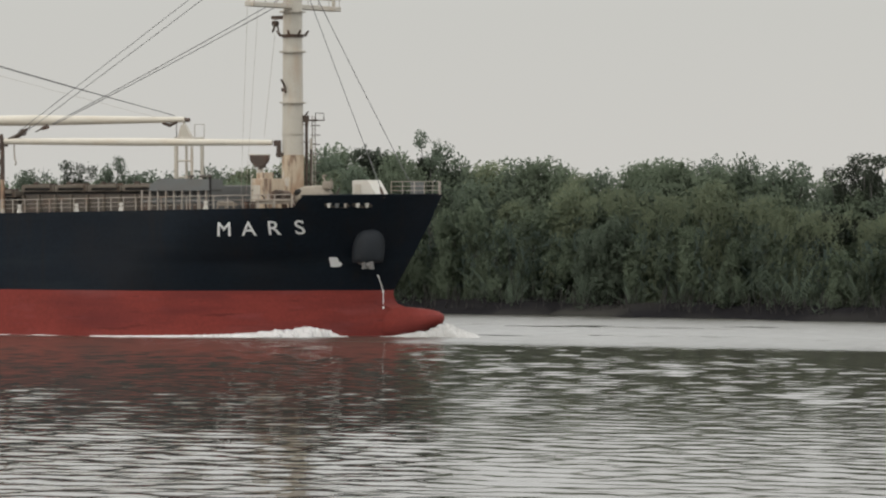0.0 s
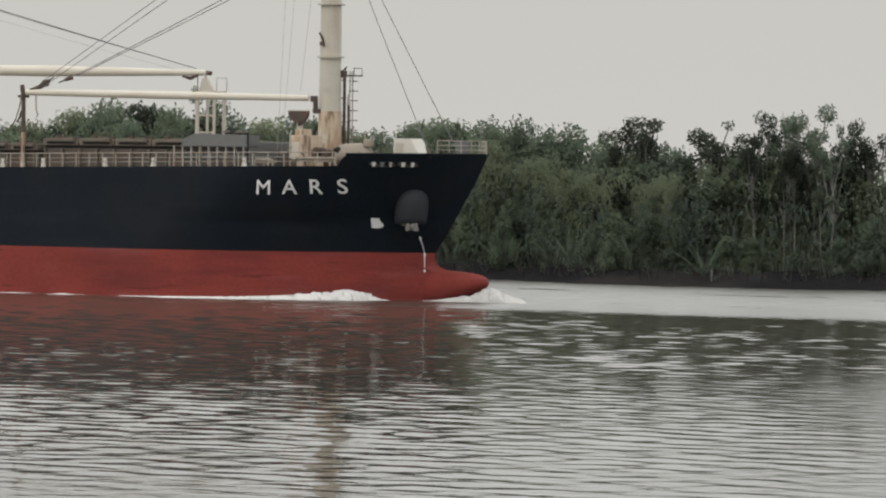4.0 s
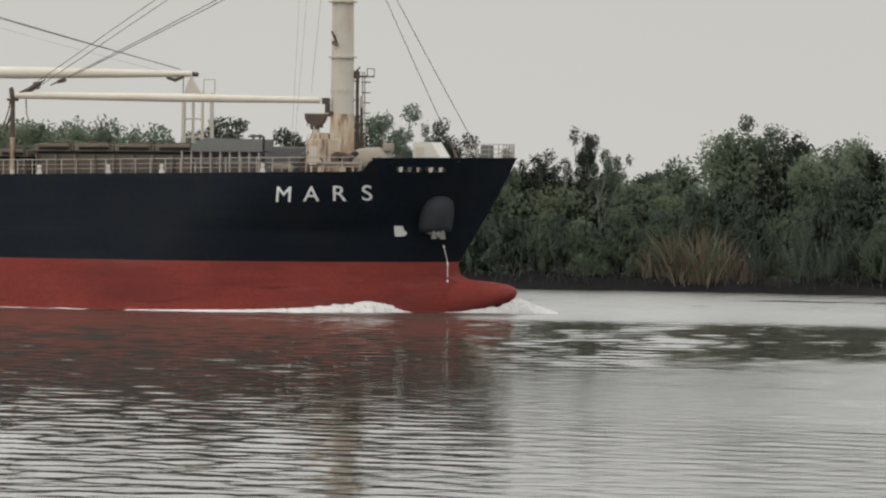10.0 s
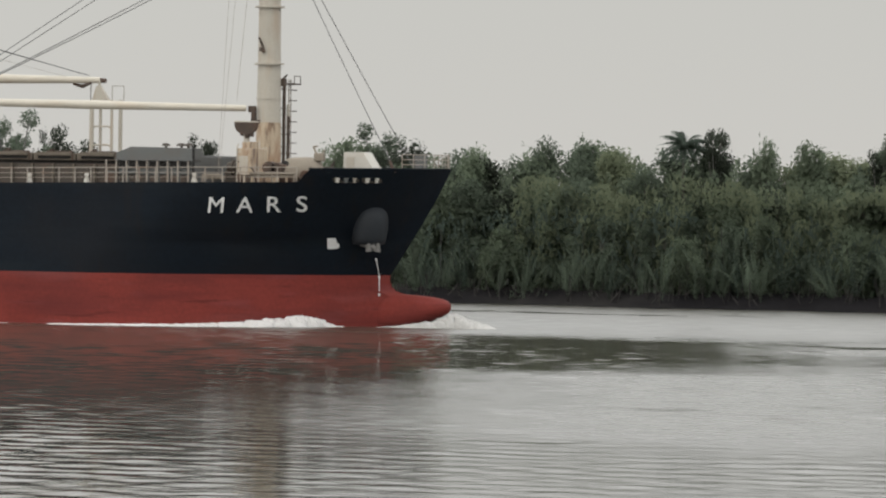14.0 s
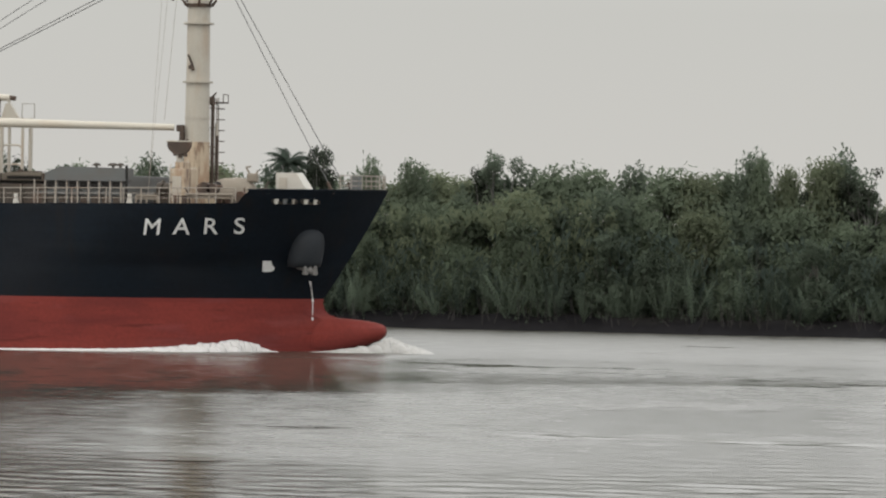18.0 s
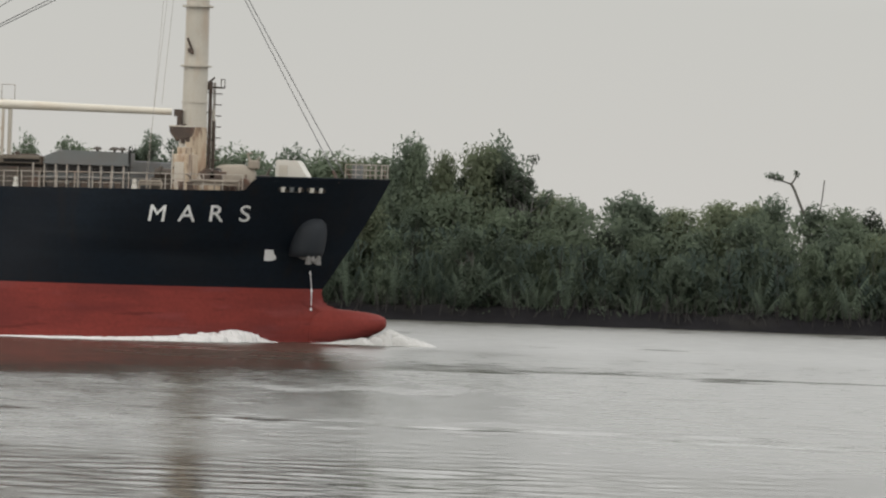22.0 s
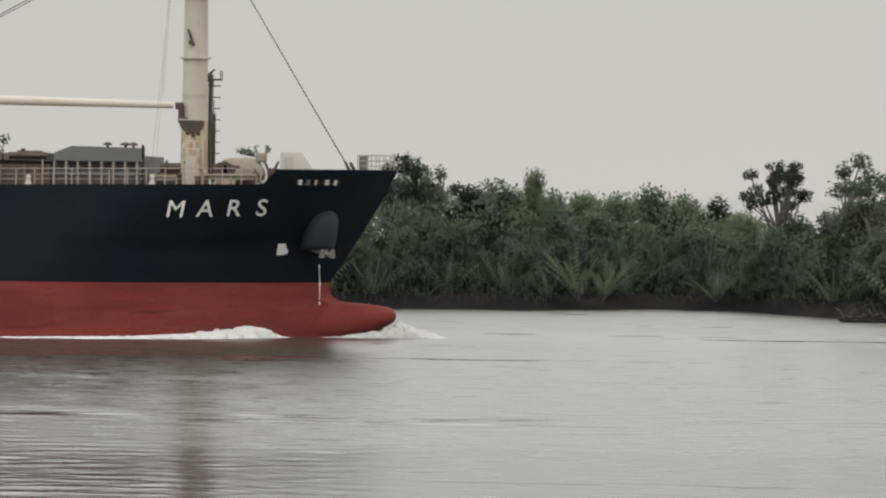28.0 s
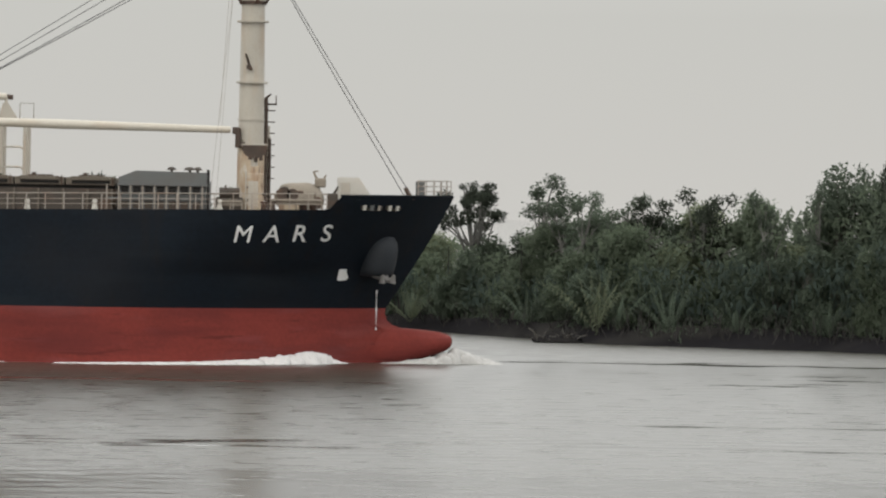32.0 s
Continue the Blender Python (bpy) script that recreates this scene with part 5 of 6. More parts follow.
def make_tree(kind, seed):
    """One model of a tree, 1 unit = 1 m, with its top at 10 m."""
    rng = np.random.RandomState(seed)
    lobes = []
    if kind == "round":
        for _ in range(34):
            z = rng.uniform(2.2, 9.0)
            r = rng.uniform(0.5, 1.25) * (1.12 - 0.05 * abs(z - 6))
            a, q = rng.uniform(0, 6.28), rng.uniform(0.2, 2.7) * (1.2 - z / 12)
            lobes.append((q * math.cos(a), q * math.sin(a), z, r, r * rng.uniform(0.8, 1.5)))
        lobes.append((0, 0, 9.0, 0.9, 0.9))
        count, size, mat, stems, rad = 6600, (0.20, 0.46), M_LEAF, 2, 0.13
    elif kind == "column":
        for k in range(20):
            z = 2.2 + 0.37 * k
            r = rng.uniform(0.45, 1.05)
            lobes.append((rng.normal() * 0.85, rng.normal() * 0.85, z, r, r * rng.uniform(0.8, 1.5)))
        count, size, mat, stems, rad = 4600, (0.17, 0.38), M_LEAF_DARK, 2, 0.15
    elif kind == "bush":
        for _ in range(36):
            z = rng.uniform(1.2, 8.6)
            r = rng.uniform(0.4, 1.0)
            a, q = rng.uniform(0, 6.28), rng.uniform(0.1, 2.8) * (1.15 - z / 12)
            lobes.append((q * math.cos(a), q * math.sin(a), z, r, r * rng.uniform(1.2, 2.4)))
        count, size, mat, stems, rad = 6400, (0.24, 0.60), M_LEAF, 4, 0.12
    elif kind == "spread":
        for _ in range(30):
            z = rng.uniform(5.9, 9.5)
            a, q = rng.uniform(0, 6.28), 2.6 * math.sqrt(max(0.05, 1 - ((z - 7.5) / 2.3) ** 2)) * rng.uniform(0, 1) ** 0.5
            r = rng.uniform(0.26, 0.58)
            lobes.append((q * math.cos(a), q * math.sin(a), z, r, r * rng.uniform(0.6, 0.9)))
        count, size, mat, stems, rad = 4200, (0.12, 0.26), M_LEAF_DEEP, 1, 0.16
    else:   # sparse, tall, with clumps on visible limbs
        for _ in range(22):
            z = rng.uniform(5.2, 9.7)
            r = rng.uniform(0.24, 0.6)
            a, q = rng.uniform(0, 6.28), rng.uniform(0.05, 1.7) * (1.15 - 0.1 * abs(z - 7.4))
            lobes.append((q * math.cos(a), q * math.sin(a), z, r, r * rng.uniform(0.7, 1.2)))
        count, size, mat, stems, rad = 2600, (0.12, 0.26), M_LEAF_DEEP, 1, 0.13
    p, o = crown_points(rng, lobes, count)
    s = rng.uniform(*size, count)
    return (trunk_mesh("trunk", rng, 8.6 if kind == "sparse" else 7.0, rad, lobes, M_BARK, stems), leaf_mesh("crown", p, o, s, mat, rng, slim={"bush": 0.2, "round": 0.24}.get(kind, 0.32), hang={"bush": 1.7, "round": 1.3}.get(kind, 0.8), up=0.5 if kind == "bush" else 0.8))


def tree_models(kind, name, n_, label, category, group, bark, first_seed, mats):
    out = []
    for k in range(n_):
        tm, cm = make_tree(kind, first_seed + k)
        tm.materials.clear()
        tm.materials.append(bark)
        cm.materials.clear()
        cm.materials.append(mats[k % len(mats)])
        ob = thing(name, label, category, group)
        part("trunk", tm, bark, ob)
        part("crown", cm, cm.materials[0], ob)
        out.append(ob)
    return out


rt = random.Random(21)


def level(h, y):
    """A crest height, carried from the mean distance of the woods to y."""
    return EYE.z + (h - EYE.z) * y / 398.0


USED = set()


def plant(models, x, y, height, wide=1.0, used=USED):
    """Stands a model at x, y; the first use of each model moves the model itself."""
    src = rt.choice(models)
    k = height / 10.0
    kx = k ** 0.6 * wide * rt.uniform(0.85, 1.15)
    m = Matrix.Translation((x, y, 0.7)) @ Matrix.Rotation(rt.uniform(0, 6.28), 4, "Z") @ Matrix.Rotation(rt.uniform(-0.06, 0.06), 4, "X") \
        @ Matrix.Diagonal((kx, kx, k, 1))
    if src.name not in used:
        used.add(src.name)
        src.matrix_basis = m
        return src
    ob = copy_thing(src, Matrix.Identity(4))
    ob.matrix_basis = m
    return ob


LB = "dense dark green mangrove tree on the muddy river bank"
ROUND = tree_models("round", "mangrove_tree", 5, LB, "tree", "bank trees", M_BARK, 100, (M_LEAF, M_LEAF_DARK, M_LEAF_PALE))
COLUMN = tree_models("column", "slender_tree", 4, "slender dark green tree with a narrow crown", "tree", "bank trees", M_BARK, 200, (M_LEAF_DARK, M_LEAF_DEEP))
BUSH = tree_models("bush", "mangrove_bush", 5, "leafy green mangrove bush at the water's edge", "bush", "bank bushes", M_BARK, 300,
                   (M_LEAF_DARK, M_LEAF, M_LEAF_DARK, M_LEAF))
SPARSE = tree_models("sparse", "tall_sparse_tree", 5, "tall thin tree with a sparse clumpy crown above the canopy", "tree", "emergent trees",
                     M_PALEBARK, 400, (M_LEAF_DEEP, M_LEAF_DARK))

SPREAD = tree_models("spread", "spreading_tree", 2, "spreading tree with a broad open crown above the canopy", "tree", "emergent trees",
                     M_PALEBARK, 450, (M_LEAF_DEEP, M_LEAF_DARK))

x = -352.0
while x < 118:
    y0 = BANK_Y + bank_edge(x)
    plant(COLUMN if rt.random() < 0.3 else ROUND, x + rt.uniform(-1, 1), y0 + rt.uniform(13, 17), (level(canopy(x), y0 + 15) - 0.2) * rt.uniform(0.94, 1.03), 1.15)
    x += 3.0
x = -352.0
while x < 118:
    y0 = BANK_Y + bank_edge(x)
    if -180 < x < -167:
        x += 4.2
        continue
    plant(ROUND if rt.random() < 0.7 else COLUMN, x + rt.uniform(-1, 1), y0 + rt.uniform(8, 11), (level(canopy(x), y0 + 10) - 0.6) * rt.uniform(0.68, 0.92), 1.15)
    x += 4.2
x = -352.0
while x < 118:
    y0 = BANK_Y + bank_edge(x)
    plant(BUSH, x + rt.uniform(-1, 1), y0 + rt.uniform(4.5, 7), canopy(x) * (rt.uniform(0.38, 0.68) if not -180 < x < -168 else rt.uniform(0.22, 0.36)), 1.0)
    x += 3.6
# emergent trees
for (x, h), low in zip(CREST, CANOPY):
    if h - low > 0.7 and not (-203 < x < -144 or -133 < x < 44):
        for k in range(2 if h - low > 1.2 else 1):
            x += rt.uniform(-1.2, 1.2)
            plant(SPARSE, x, BANK_Y + bank_edge(x) + 14, level(h, BANK_Y + bank_edge(x) + 14) + 0.3 - k, 1.1)


OVER_GROVE = ((-198, 14.8, SPARSE, 1.0), (-194.9, 15.9, SPARSE, 1.2), (-193.6, 14.6, SPARSE, 0.8), (-187.3, 15.4, SPARSE, 1.2),
              (-183.6, 14.3, SPARSE, 1.0), (-180.5, 16.4, SPARSE, 0.9), (-179.1, 16.2, SPARSE, 0.8), (-176.3, 16.6, SPARSE, 1.2),
              (-174.1, 14.1, SPARSE, 1.0), (-172, 15.7, SPARSE, 0.7), (-170.5, 14.9, SPARSE, 1.1), (-166.1, 12.7, SPARSE, 1.0),
              (-161.8, 12.9, SPARSE, 1.0), (-159.7, 12, SPARSE, 1.0), (-157.4, 15.0, SPARSE, 0.7), (-156.6, 14.4, SPARSE, 0.6),
              (-154.2, 12.9, SPARSE, 0.8))
OVER_PALMS = ((-130.5, 13.9, ROUND, 0.8), (-123.5, 14.6, ROUND, 0.9), (-119.5, 14.9, ROUND, 0.9), (-116.8, 14.2, ROUND, 0.7),
              (-107.2, 15.9, SPARSE, 0.8), (-107.6, 15.5, SPARSE, 0.7), (-102.4, 14.9, ROUND, 0.6), (-98.3, 14.5, ROUND, 0.9),
              (-92.4, 14.5, SPARSE, 0.9), (-91.1, 15.4, SPARSE, 1.2), (-90.1, 14.7, SPARSE, 0.9), (-67.6, 15.7, ROUND, 0.8),
              (-66.4, 15.3, ROUND, 0.6), (-63.2, 14.8, ROUND, 0.5), (-60.3, 15.6, ROUND, 0.8), (-59.3, 16.2, ROUND, 0.9),
              (-57.2, 14.6, SPARSE, 1.2), (-56.2, 13.8, SPARSE, 1.0))
OVER_CREEK = ((-20.2, 13.9, SPREAD, 0.8), (-18.3, 12.8, SPARSE, 1.1), (-9, 12.4, ROUND, 0.5), (13.0, 13.7, SPREAD[:1], 1.0),
              (19.3, 13.6, SPARSE, 1.5), (20.6, 11.6, SPARSE, 1.2), (23.1, 12.2, SPARSE, 1.0), (26.3, 12.4, SPARSE, 0.9),
              (28.8, 12.2, SPARSE, 1.0), (33.8, 13.1, SPARSE, 1.3))
for x, h, kind, wide in OVER_GROVE + OVER_PALMS + OVER_CREEK:
    y = BANK_Y + bank_edge(x) + 13
    plant(kind, x * y / 398.0, y, level(h, y) - 0.5, wide)


# pale tall trunks standing forward of the dark foliage
for x in (-177.4, -174.2, -173.4, -170.8, -169.5, -153.3, 36.5, 40.0, 46.0):
    plant(SPARSE, x, BANK_Y + bank_edge(x) + 9.5, min(rt.uniform(14.5, 17.0), canopy(x) + 0.8), 0.8)


# nipa palms: tufts of long arching fronds
def palm_model(seed, fronds, length, mat=M_FROND, leaning=(0.12, 0.75), width=0.46):
    rng = np.random.RandomState(seed)
    ob = thing("nipa_palm", "nipa palm with long arching feathery fronds at the mud edge", "palm", "bank palms")
    for k in range(fronds):
        a = rng.uniform(0, 6.28)
        lean = rng.uniform(*leaning)
        ln = length * rng.uniform(0.7, 1.05)
        verts, faces = [], []
        for j in range(15):
            t_ = j / 14
            out_ = ln * (lean * t_ + 0.35 * lean * t_ * t_)
            z = ln * t_ * (1 - 0.42 * lean * t_)
            px, py = out_ * math.cos(a), out_ * math.sin(a)
            w = width * math.sin(math.pi * min(1.0, 0.12 + 0.85 * t_)) * (0.25 if t_ < 0.18 else 1)
            sx, sy = -math.sin(a), math.cos(a)
            base = len(verts)
            verts += [(px, py, z), (px + sx * w, py + sy * w, z - 0.45 * w - 0.1), (px - sx * w, py - sy * w, z - 0.45 * w - 0.1),
                      (px + 0.16 * math.cos(a), py + 0.16 * math.sin(a), z + 0.16)]
            faces += [(base, base + 1, base + 3), (base, base + 3, base + 2)]
            if j:
                verts += [(px + 0.03, py, z - 0.04)]
                pb = base - 5 if j > 1 else base - 4
                faces += [(pb, base, len(verts) - 1)]
        part("frond", raw_mesh("frond", verts, faces, mat), mat, ob)
    return ob


PALMS = [palm_model(600 + k, 11, 6.0) for k in range(3)]
for k in range(78):
    x = -345 + 5.85 * k + rt.uniform(-2, 2)
    if -178 < x < -128 and rt.random() < 0.75:
        continue
    plant(PALMS, x, BANK_Y + bank_edge(x) + rt.uniform(2.5, 5.0), 10 * rt.uniform(0.6, 1.05), 0.95)
# tall stands with steeper fronds
TALL_PALMS = [palm_model(660 + k, 12, 7.6, (M_FROND, M_FROND_DEEP, M_FROND)[k % 3], (0.05, 0.5), 0.40) for k in range(6)]
for k in range(40):
    x = -136 + 2.15 * k + rt.uniform(-1, 1)
    if noise.noise((x * 0.11, 1.0, 0)) > -0.2:
        plant(TALL_PALMS, x, BANK_Y + bank_edge(x) + rt.uniform(1.8, 3.6), 10 * rt.uniform(0.5, 0.95), 0.9)


# feather palm standing clear of the canopy
def feather_palm(x, top, crown, seed):
    rng = np.random.RandomState(seed)
    y = BANK_Y + bank_edge(x) + 13
    ob = thing("palm_tree", "slender palm with a feathery crown above the canopy", "palm", at=Matrix.Translation((x * y / 398.0, y, 0.7)))
    h = level(top, y) - 2.3
    bm = bmesh.new()
    bent(bm, [(0, 0, -0.2), (0.15, 0, h * 0.4), (-0.1, 0, h * 0.8), (0, 0, h)], 0.14, 7)
    part("trunk", bm, M_BARK, ob)
    for k in range(30):
        a, lift = k * 2.4 + rng.uniform(-0.3, 0.3), rng.uniform(-0.2, 1.5)
        ln = crown * rng.uniform(0.8, 1.1)
        verts, faces = [], []
        for j in range(13):
            t_ = j / 12
            r_ = ln * t_ * (1 - 0.35 * lift * (1 - 0.5 * t_))
            z = h + ln * (lift * 0.75 * t_ - 0.62 * t_ * t_)
            cx, cy = r_ * math.cos(a), r_ * math.sin(a)
            w = 0.6 * math.sin(math.pi * min(1.0, 0.15 + 0.82 * t_))
            verts += [(cx, cy, z)] + [(cx - s_ * w * math.sin(a) + 0.2 * math.cos(a), cy + s_ * w * math.cos(a) + 0.2 * math.sin(a), z - 0.7 * w) for s_ in (-1, 1)]
            if j:
                b0, b1 = 3 * j - 3, 3 * j
                faces += [(b0, b1, b1 + 1), (b1, b0, b1 + 2)]
        part("frond", raw_mesh("frond", verts, faces, M_FROND_DEEP), M_FROND_DEEP, ob)


feather_palm(-110.0, 16.0, 3.4, 12)
PALE_PALMS = [palm_model(640 + k, 13, 6.0, M_FROND_PALE) for k in range(2)]
for x, h in ((-4.7, 0.95), (-2.6, 0.8), (22.5, 1.0), (7.5, 0.6)):
    plant(PALE_PALMS, x, BANK_Y + bank_edge(x) + 1.8, 10 * h)

# models that no place took are not kept
for src in ROUND + COLUMN + BUSH + SPARSE + SPREAD + PALMS + TALL_PALMS + PALE_PALMS:
    if src.name not in USED:
        for o in (*src.children_recursive, src):
            bpy.data.objects.remove(o)

# low growth along the mud, one tangle
rng = np.random.RandomState(77)
cs, ss = [], []
for k in range(11000):
    x = rng.uniform(-352, 118)
    lush = noise.noise((x * 0.16, 5.0, 0)) + 0.4 * noise.noise((x * 0.6, 2.0, 0))
    back = rng.uniform(3.0 - 2.2 * max(0.0, lush) * 1.6, 7.0)
    z = min(1.2, 0.25 * back + 0.2) + rng.uniform(0, 1) ** 1.6 * (0.3 + 0.3 * back) * (0.6 + 0.6 * abs(math.sin(x * 0.21) * math.sin(x * 0.067 + 1)))
    cs.append((x, BANK_Y + bank_edge(x) + back, z))
    ss.append(rng.uniform(0.3, 0.8))
ob = new("undergrowth", leaf_mesh("undergrowth", cs, [(0, -0.9, 0.1)] * len(cs), ss, M_LEAF_DARK, rng, loose=1.0, slim=0.14, hang=2.0, up=0.0))
tagged(ob, "low dark tangle of leaves along the muddy shore", "undergrowth", kind="stuff")
# the leafy wall behind: ragged clumps, thinner where the noise opens it
def foliage(name, label, category, count, near, far, size, floor_, mat, up, reach_=1.0, slim=0.26, hang=1.4, span=(-380, 150)):
    cs, ss, ns = [], [], []
    while len(cs) < count:
        x, y, k = rng.uniform(*span), rng.uniform(near, far), rng.uniform(0, 1)
        yy = BANK_Y + bank_edge(x) + y
        top = level(canopy(x), yy) - 0.9 + 1.5 * noise.noise((x * 0.42, y * 0.2, 4.0)) + 0.6 * noise.noise((x * 1.1, y * 0.5, 9.0))
        z = floor_ + k * (top * reach_ - floor_)
        if -181 < x < -166 and y < 10.5 and rng.uniform() < 0.65:
            continue
        if k > 0.5 and noise.noise((x * 0.5, y * 0.35, z * 0.32)) < -0.12:
            continue
        cs.append((x, yy, z))
        ss.append(rng.uniform(*size))
    ob = new(name, leaf_mesh(name, cs, [(0, -0.8, 0.5)] * len(cs), ss, mat, rng, loose=0.9, slim=slim, hang=hang, up=up))
    return tagged(ob, label, category, kind="stuff")


foliage("far_woods", "dark leafy woods behind the bank trees", "woods", 110000, 14, 28, (0.4, 0.85), 0.8, M_LEAF, 0.6)
# pale leaf fill lifts the dark gaps here: haze put in as colour
foliage("grove_foliage", "pale green leaves behind the slim grey trunks, lightened for haze", "foliage", 22000, 10.5, 14.5, (0.22, 0.5), 1.0, M_LEAF_PALE, 0.6, 0.95, span=(-186, -146))
# two stretches brightened by paler leaves in place of stronger light
for k_, span_ in enumerate(((-124, -78), (-224, -184))):
    foliage("thicket_foliage", "bank thicket leaves in a paler green, as if better lit", "foliage", 26000, 5.0, 9.0, (0.25, 0.6), 1.2, M_LEAF_PALE, 0.6, 0.85, 0.16, 2.0, span=span_)
foliage("inner_foliage", "fine green leaves filling the wood between the trunks", "foliage", 110000, 6.0, 13, (0.22, 0.5), 1.4, M_LEAF, 0.6, 0.95)
# low front leaves take the shaded leaf colour
foliage("hanging_foliage", "long drooping green leaves in front of the trunks", "foliage", 30000, 3.8, 8.0, (0.5, 1.1), 2.4, M_LEAF_SHADE, 0.1, 0.66, 0.1, 3.0)

# bare stems among the foliage
bm = bmesh.new()
for k in range(330):
    x = rng.uniform(-352, 118)
    y = BANK_Y + bank_edge(x) + rng.uniform(4, 9)
    h = rng.uniform(3, 8)
    rod(bm, (x, y, 0.3), (x + rng.normal() * 0.6, y + rng.normal() * 0.3, h), 0.07, 0.03, 4)
for k in range(2600):
    x = rng.uniform(-300, 80)
    y = BANK_Y + bank_edge(x) + rng.uniform(1.2, 5.5)
    rod(bm, (x, y, 0.3), (x + rng.normal() * 0.5, y + rng.normal() * 0.4, rng.uniform(1.0, 3.0)), 0.06, 0.03, 3)
tagged(part("bare_stems", bm, M_STEM, None), "thin grey bare stems standing among the leaves", "stems", kind="stuff")


# dry reed clump: several leaning tufts of uneven height
def reed_clump(x, tufts):
    ob = thing("reed_clump", "clump of tall dry brown reeds at the water's edge", "reeds")
    r = np.random.RandomState(int(abs(x)))
    for cx, cy, h, w, lean, n_ in tufts:
        verts, faces = [], []
        for k in range(n_):
            bx, by = cx + r.normal() * w * 0.4, cy + r.normal() * 0.7
            ln = h * r.uniform(0.3, 1.0)
            dx, dy = (lean + r.normal() * 0.22) * ln, r.normal() * 0.2 * ln
            droop = ln * abs(r.normal()) * 0.16
            wd = r.uniform(0.03, 0.10)
            base = len(verts)
            for t_, ww in ((0, 0.5), (0.35, 1.0), (0.7, 0.8), (1.0, 0.1)):
                px, py, pz = bx + dx * t_ ** 1.5, by + dy * t_ ** 1.5, -0.3 + ln * t_ - droop * t_ ** 4
                verts += [(px - wd * ww, py, pz), (px + wd * ww, py + 0.02, pz)]
            faces += [(base + 2 * q, base + 2 * q + 1, base + 2 * q + 3, base + 2 * q + 2) for q in range(3)]
        part("blade_tuft", raw_mesh("blade_tuft", verts, faces, M_REED), M_REED, ob)
    ob.matrix_basis = Matrix.Translation((x, BANK_Y + bank_edge(x) + 2.5, 0.4))
    return ob


reed_clump(-143.2, ((-3.2, 0.5, 4.4, 1.8, -0.25, 150), (-1.6, 0.9, 6.3, 1.6, -0.12, 200), (0.0, 0.2, 5.6, 1.8, -0.05, 190), (0.9, 1.1, 6.9, 1.3, 0.03, 190),
                    (2.4, 0.4, 5.0, 1.5, 0.16, 150), (3.9, 0.8, 5.9, 1.0, 0.06, 120), (5.2, 0.3, 3.6, 1.4, 0.2, 110)))

# dead tree with bare crooked limbs above the canopy
snag = thing("dead_tree", "bleached dead tree with crooked bare limbs", "tree")
for name, pts, r_ in (("trunk", [(0, 0, 0), (0.6, 0, 6), (0.3, 0, 9.5), (-0.4, 0, 11), (-0.95, 0, 12.3), (-1.3, 0, 12.9)], 0.13),
                      ("limb", [(-1.3, 0, 12.85), (-0.95, 0, 13.3), (-0.75, 0, 14.0)], 0.09), ("limb", [(-1.3, 0, 12.85), (-2.2, 0, 13.15), (-3.3, 0.1, 13.4)], 0.08),
                      ("limb", [(0.4, 0, 8.0), (1.2, 0, 9.6), (1.55, 0, 11.6), (1.7, 0, 13.3)], 0.06)):
    bm = bmesh.new()
    bent(bm, pts, r_, 6)
    part(name, bm, M_BARK, snag)
p, o = crown_points(np.random.RandomState(5), [(-2.5, 0, 13.4, 0.5, 0.25), (-3.2, 0, 13.5, 0.45, 0.22), (-0.8, 0, 13.8, 0.25, 0.3)], 150)
part("crown", leaf_mesh("crown", p, o, np.random.RandomState(6).uniform(0.15, 0.3, 150), M_LEAF_DARK, np.random.RandomState(7)), M_LEAF_DARK, snag)
snag.matrix_basis = Matrix.Translation((-32.2, BANK_Y + bank_edge(-30.5) + 17, 0.1))


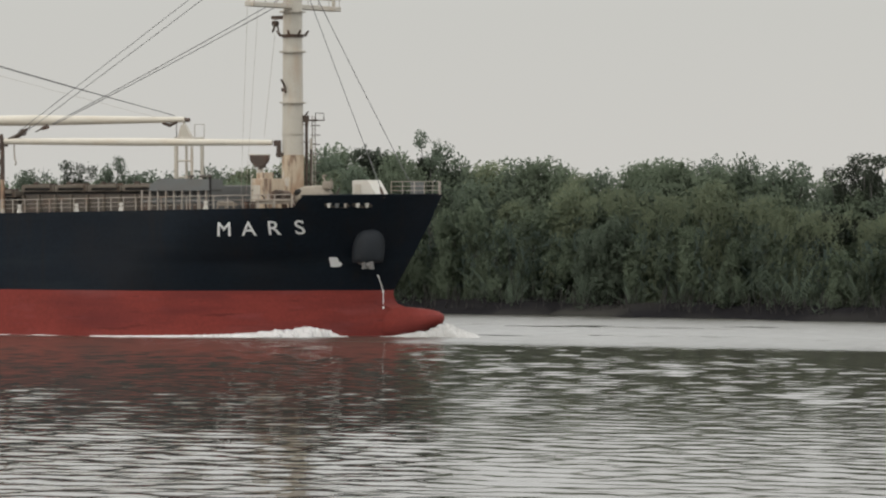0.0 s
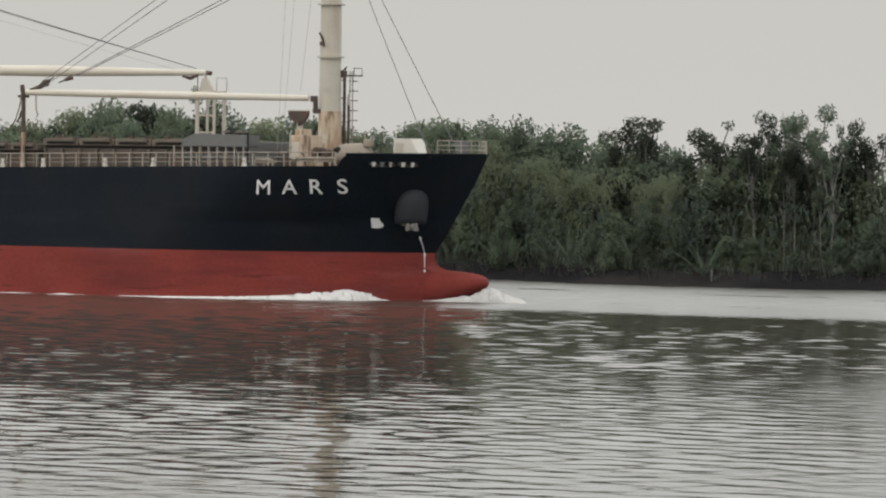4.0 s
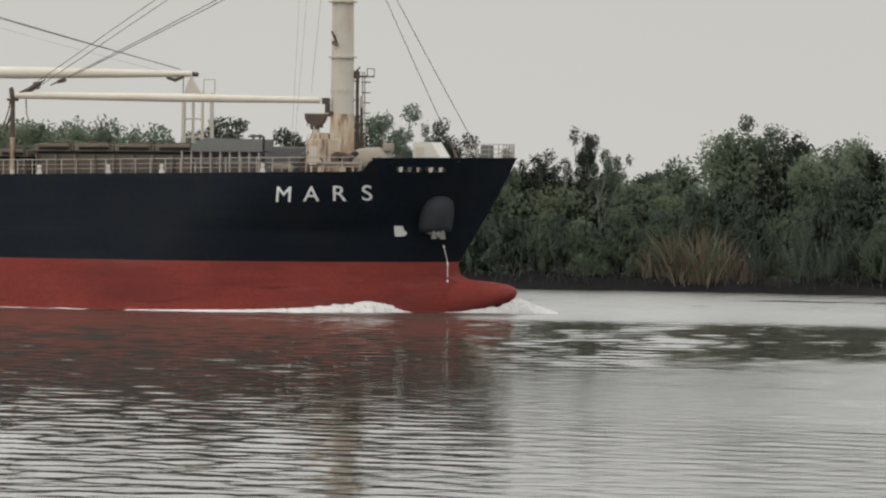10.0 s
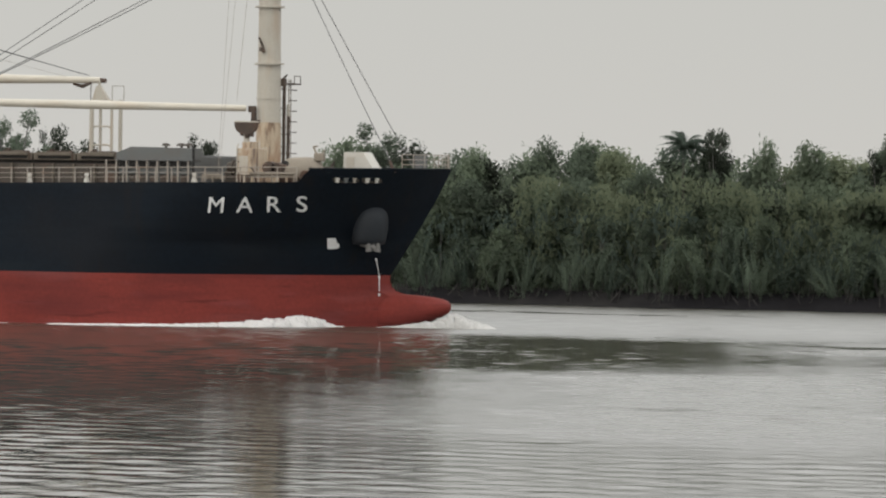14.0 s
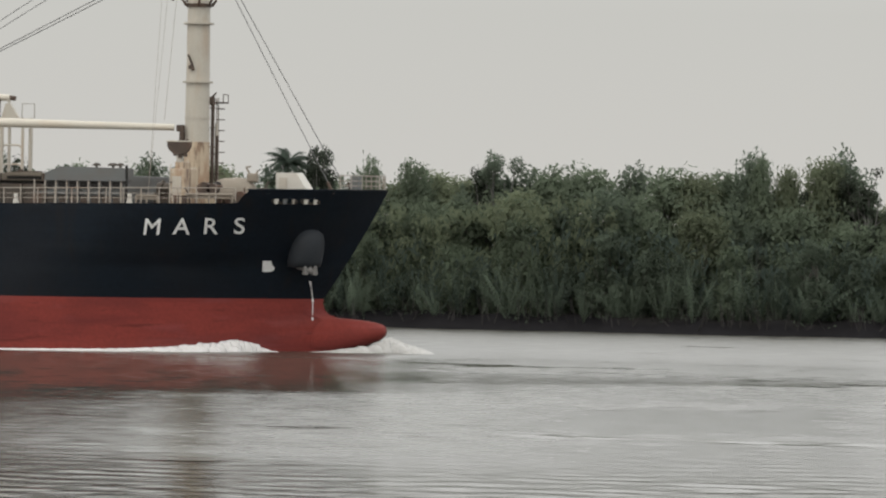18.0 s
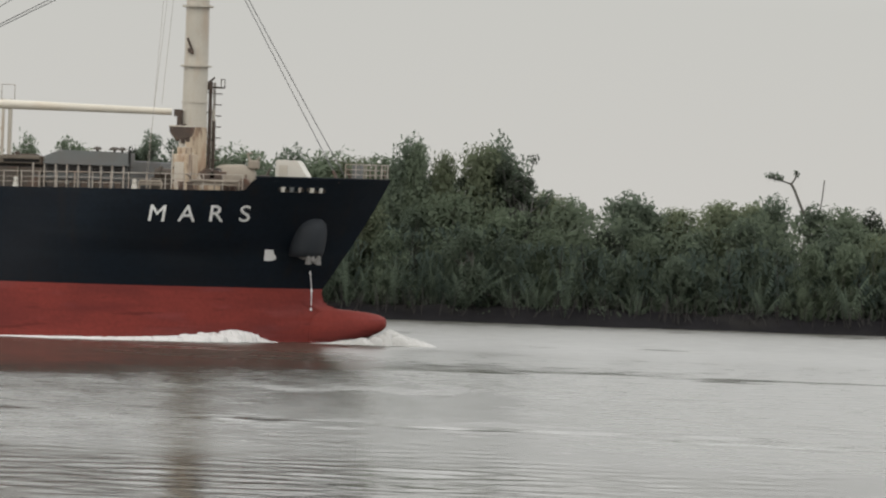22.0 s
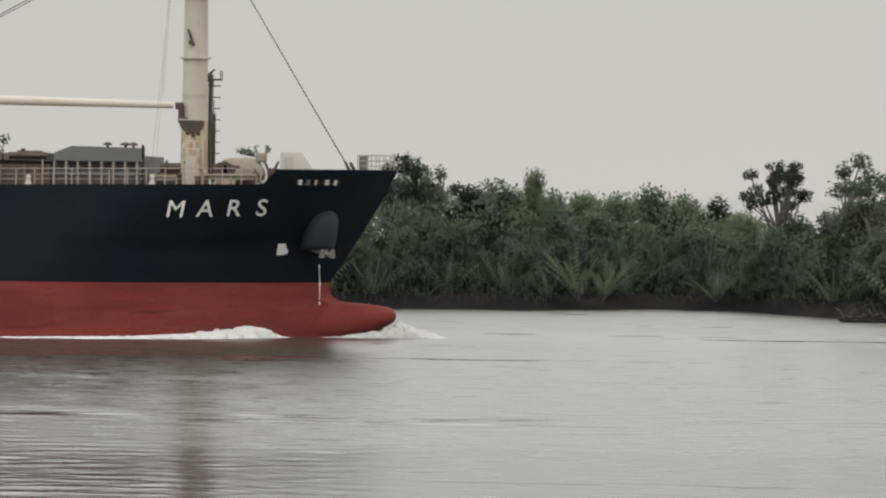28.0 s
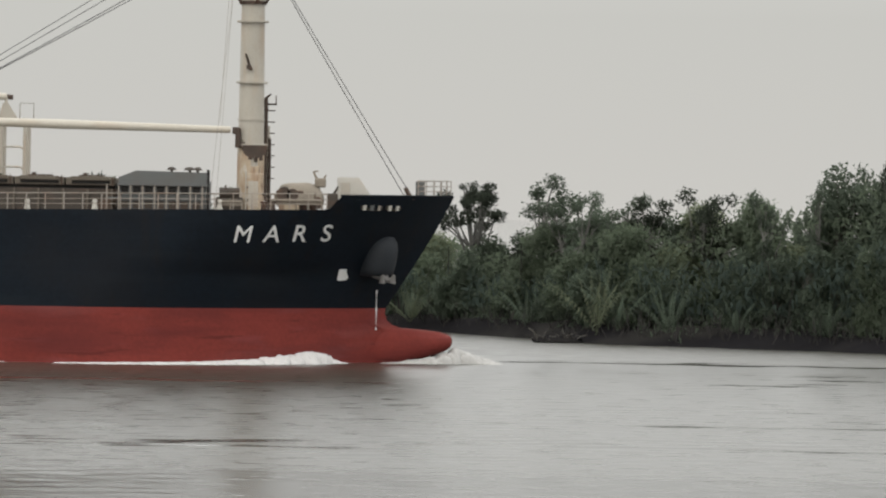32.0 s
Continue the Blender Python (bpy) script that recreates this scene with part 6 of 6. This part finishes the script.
# stake standing in the mud
stake = thing("stake", "pale weathered wooden stake standing in the mud", "stake", at=Matrix.Translation((-178.0, 378.6, 0.0)))
bm = bmesh.new()
bent(bm, [(0, 0, -0.4), (0.03, 0, 0.6), (-0.02, 0.02, 1.75)], 0.07, 7)
part("pole", bm, M_PALEBARK, stake)

# dead branches washed up at the shore
heap = thing("driftwood_heap", "dark heap of dead branches washed up at the shore", "driftwood", at=Matrix.Translation((19.2, 374.6, -0.1)))
rh = random.Random(31)
verts, faces = [], []
for i in range(9):
    for j in range(13):
        u, v = i / 8, j / 12
        rad = math.sin(math.pi * u) * (1 + 0.3 * noise.noise((i * 0.7, j * 0.5, 2.0)))
        verts.append((2.1 * rad * math.cos(2 * math.pi * v), 1.2 * rad * math.sin(2 * math.pi * v), -0.2 + 0.85 * u * (1 + 0.4 * noise.noise((i * 0.5, j * 0.8, 7.0)))))
for i in range(8):
    for j in range(12):
        faces.append((i * 13 + j, i * 13 + j + 1, (i + 1) * 13 + j + 1, (i + 1) * 13 + j))
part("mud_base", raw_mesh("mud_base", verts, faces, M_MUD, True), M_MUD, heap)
for k in range(46):
    bm = bmesh.new()
    x0, y0 = rh.uniform(-1.7, 1.7), rh.uniform(-0.8, 0.8)
    dx, dz = rh.uniform(-1.3, 1.3), rh.uniform(0.3, 1.3)
    bent(bm, [(x0, y0, 0.0), (x0 + dx * 0.5, y0 + rh.uniform(-0.3, 0.3), 0.2 + dz * 0.6), (x0 + dx, y0 + rh.uniform(-0.5, 0.5), dz)], rh.uniform(0.03, 0.08), 5)
    part("branch", bm, M_STEM if k % 3 else M_BARK, heap)


# ---- what moves ----
def motions():
    # 6.386 m/s with a trace of acceleration
    rows = [(t, pose(-210.87 + 6.3863 * t + 0.00068 * (t - 16) ** 2, TRACK_Y, 0)) for t in range(0, 33, 2)]
    walk(ship, rows)
    walk(foam_side, rows)
    walk(foam_front, rows)
    # the current carries the ripples slowly downstream
    walk(river, [(t, pose(0.45 * t - 7, 0, 0)) for t in range(0, 33, 4)])


motions()
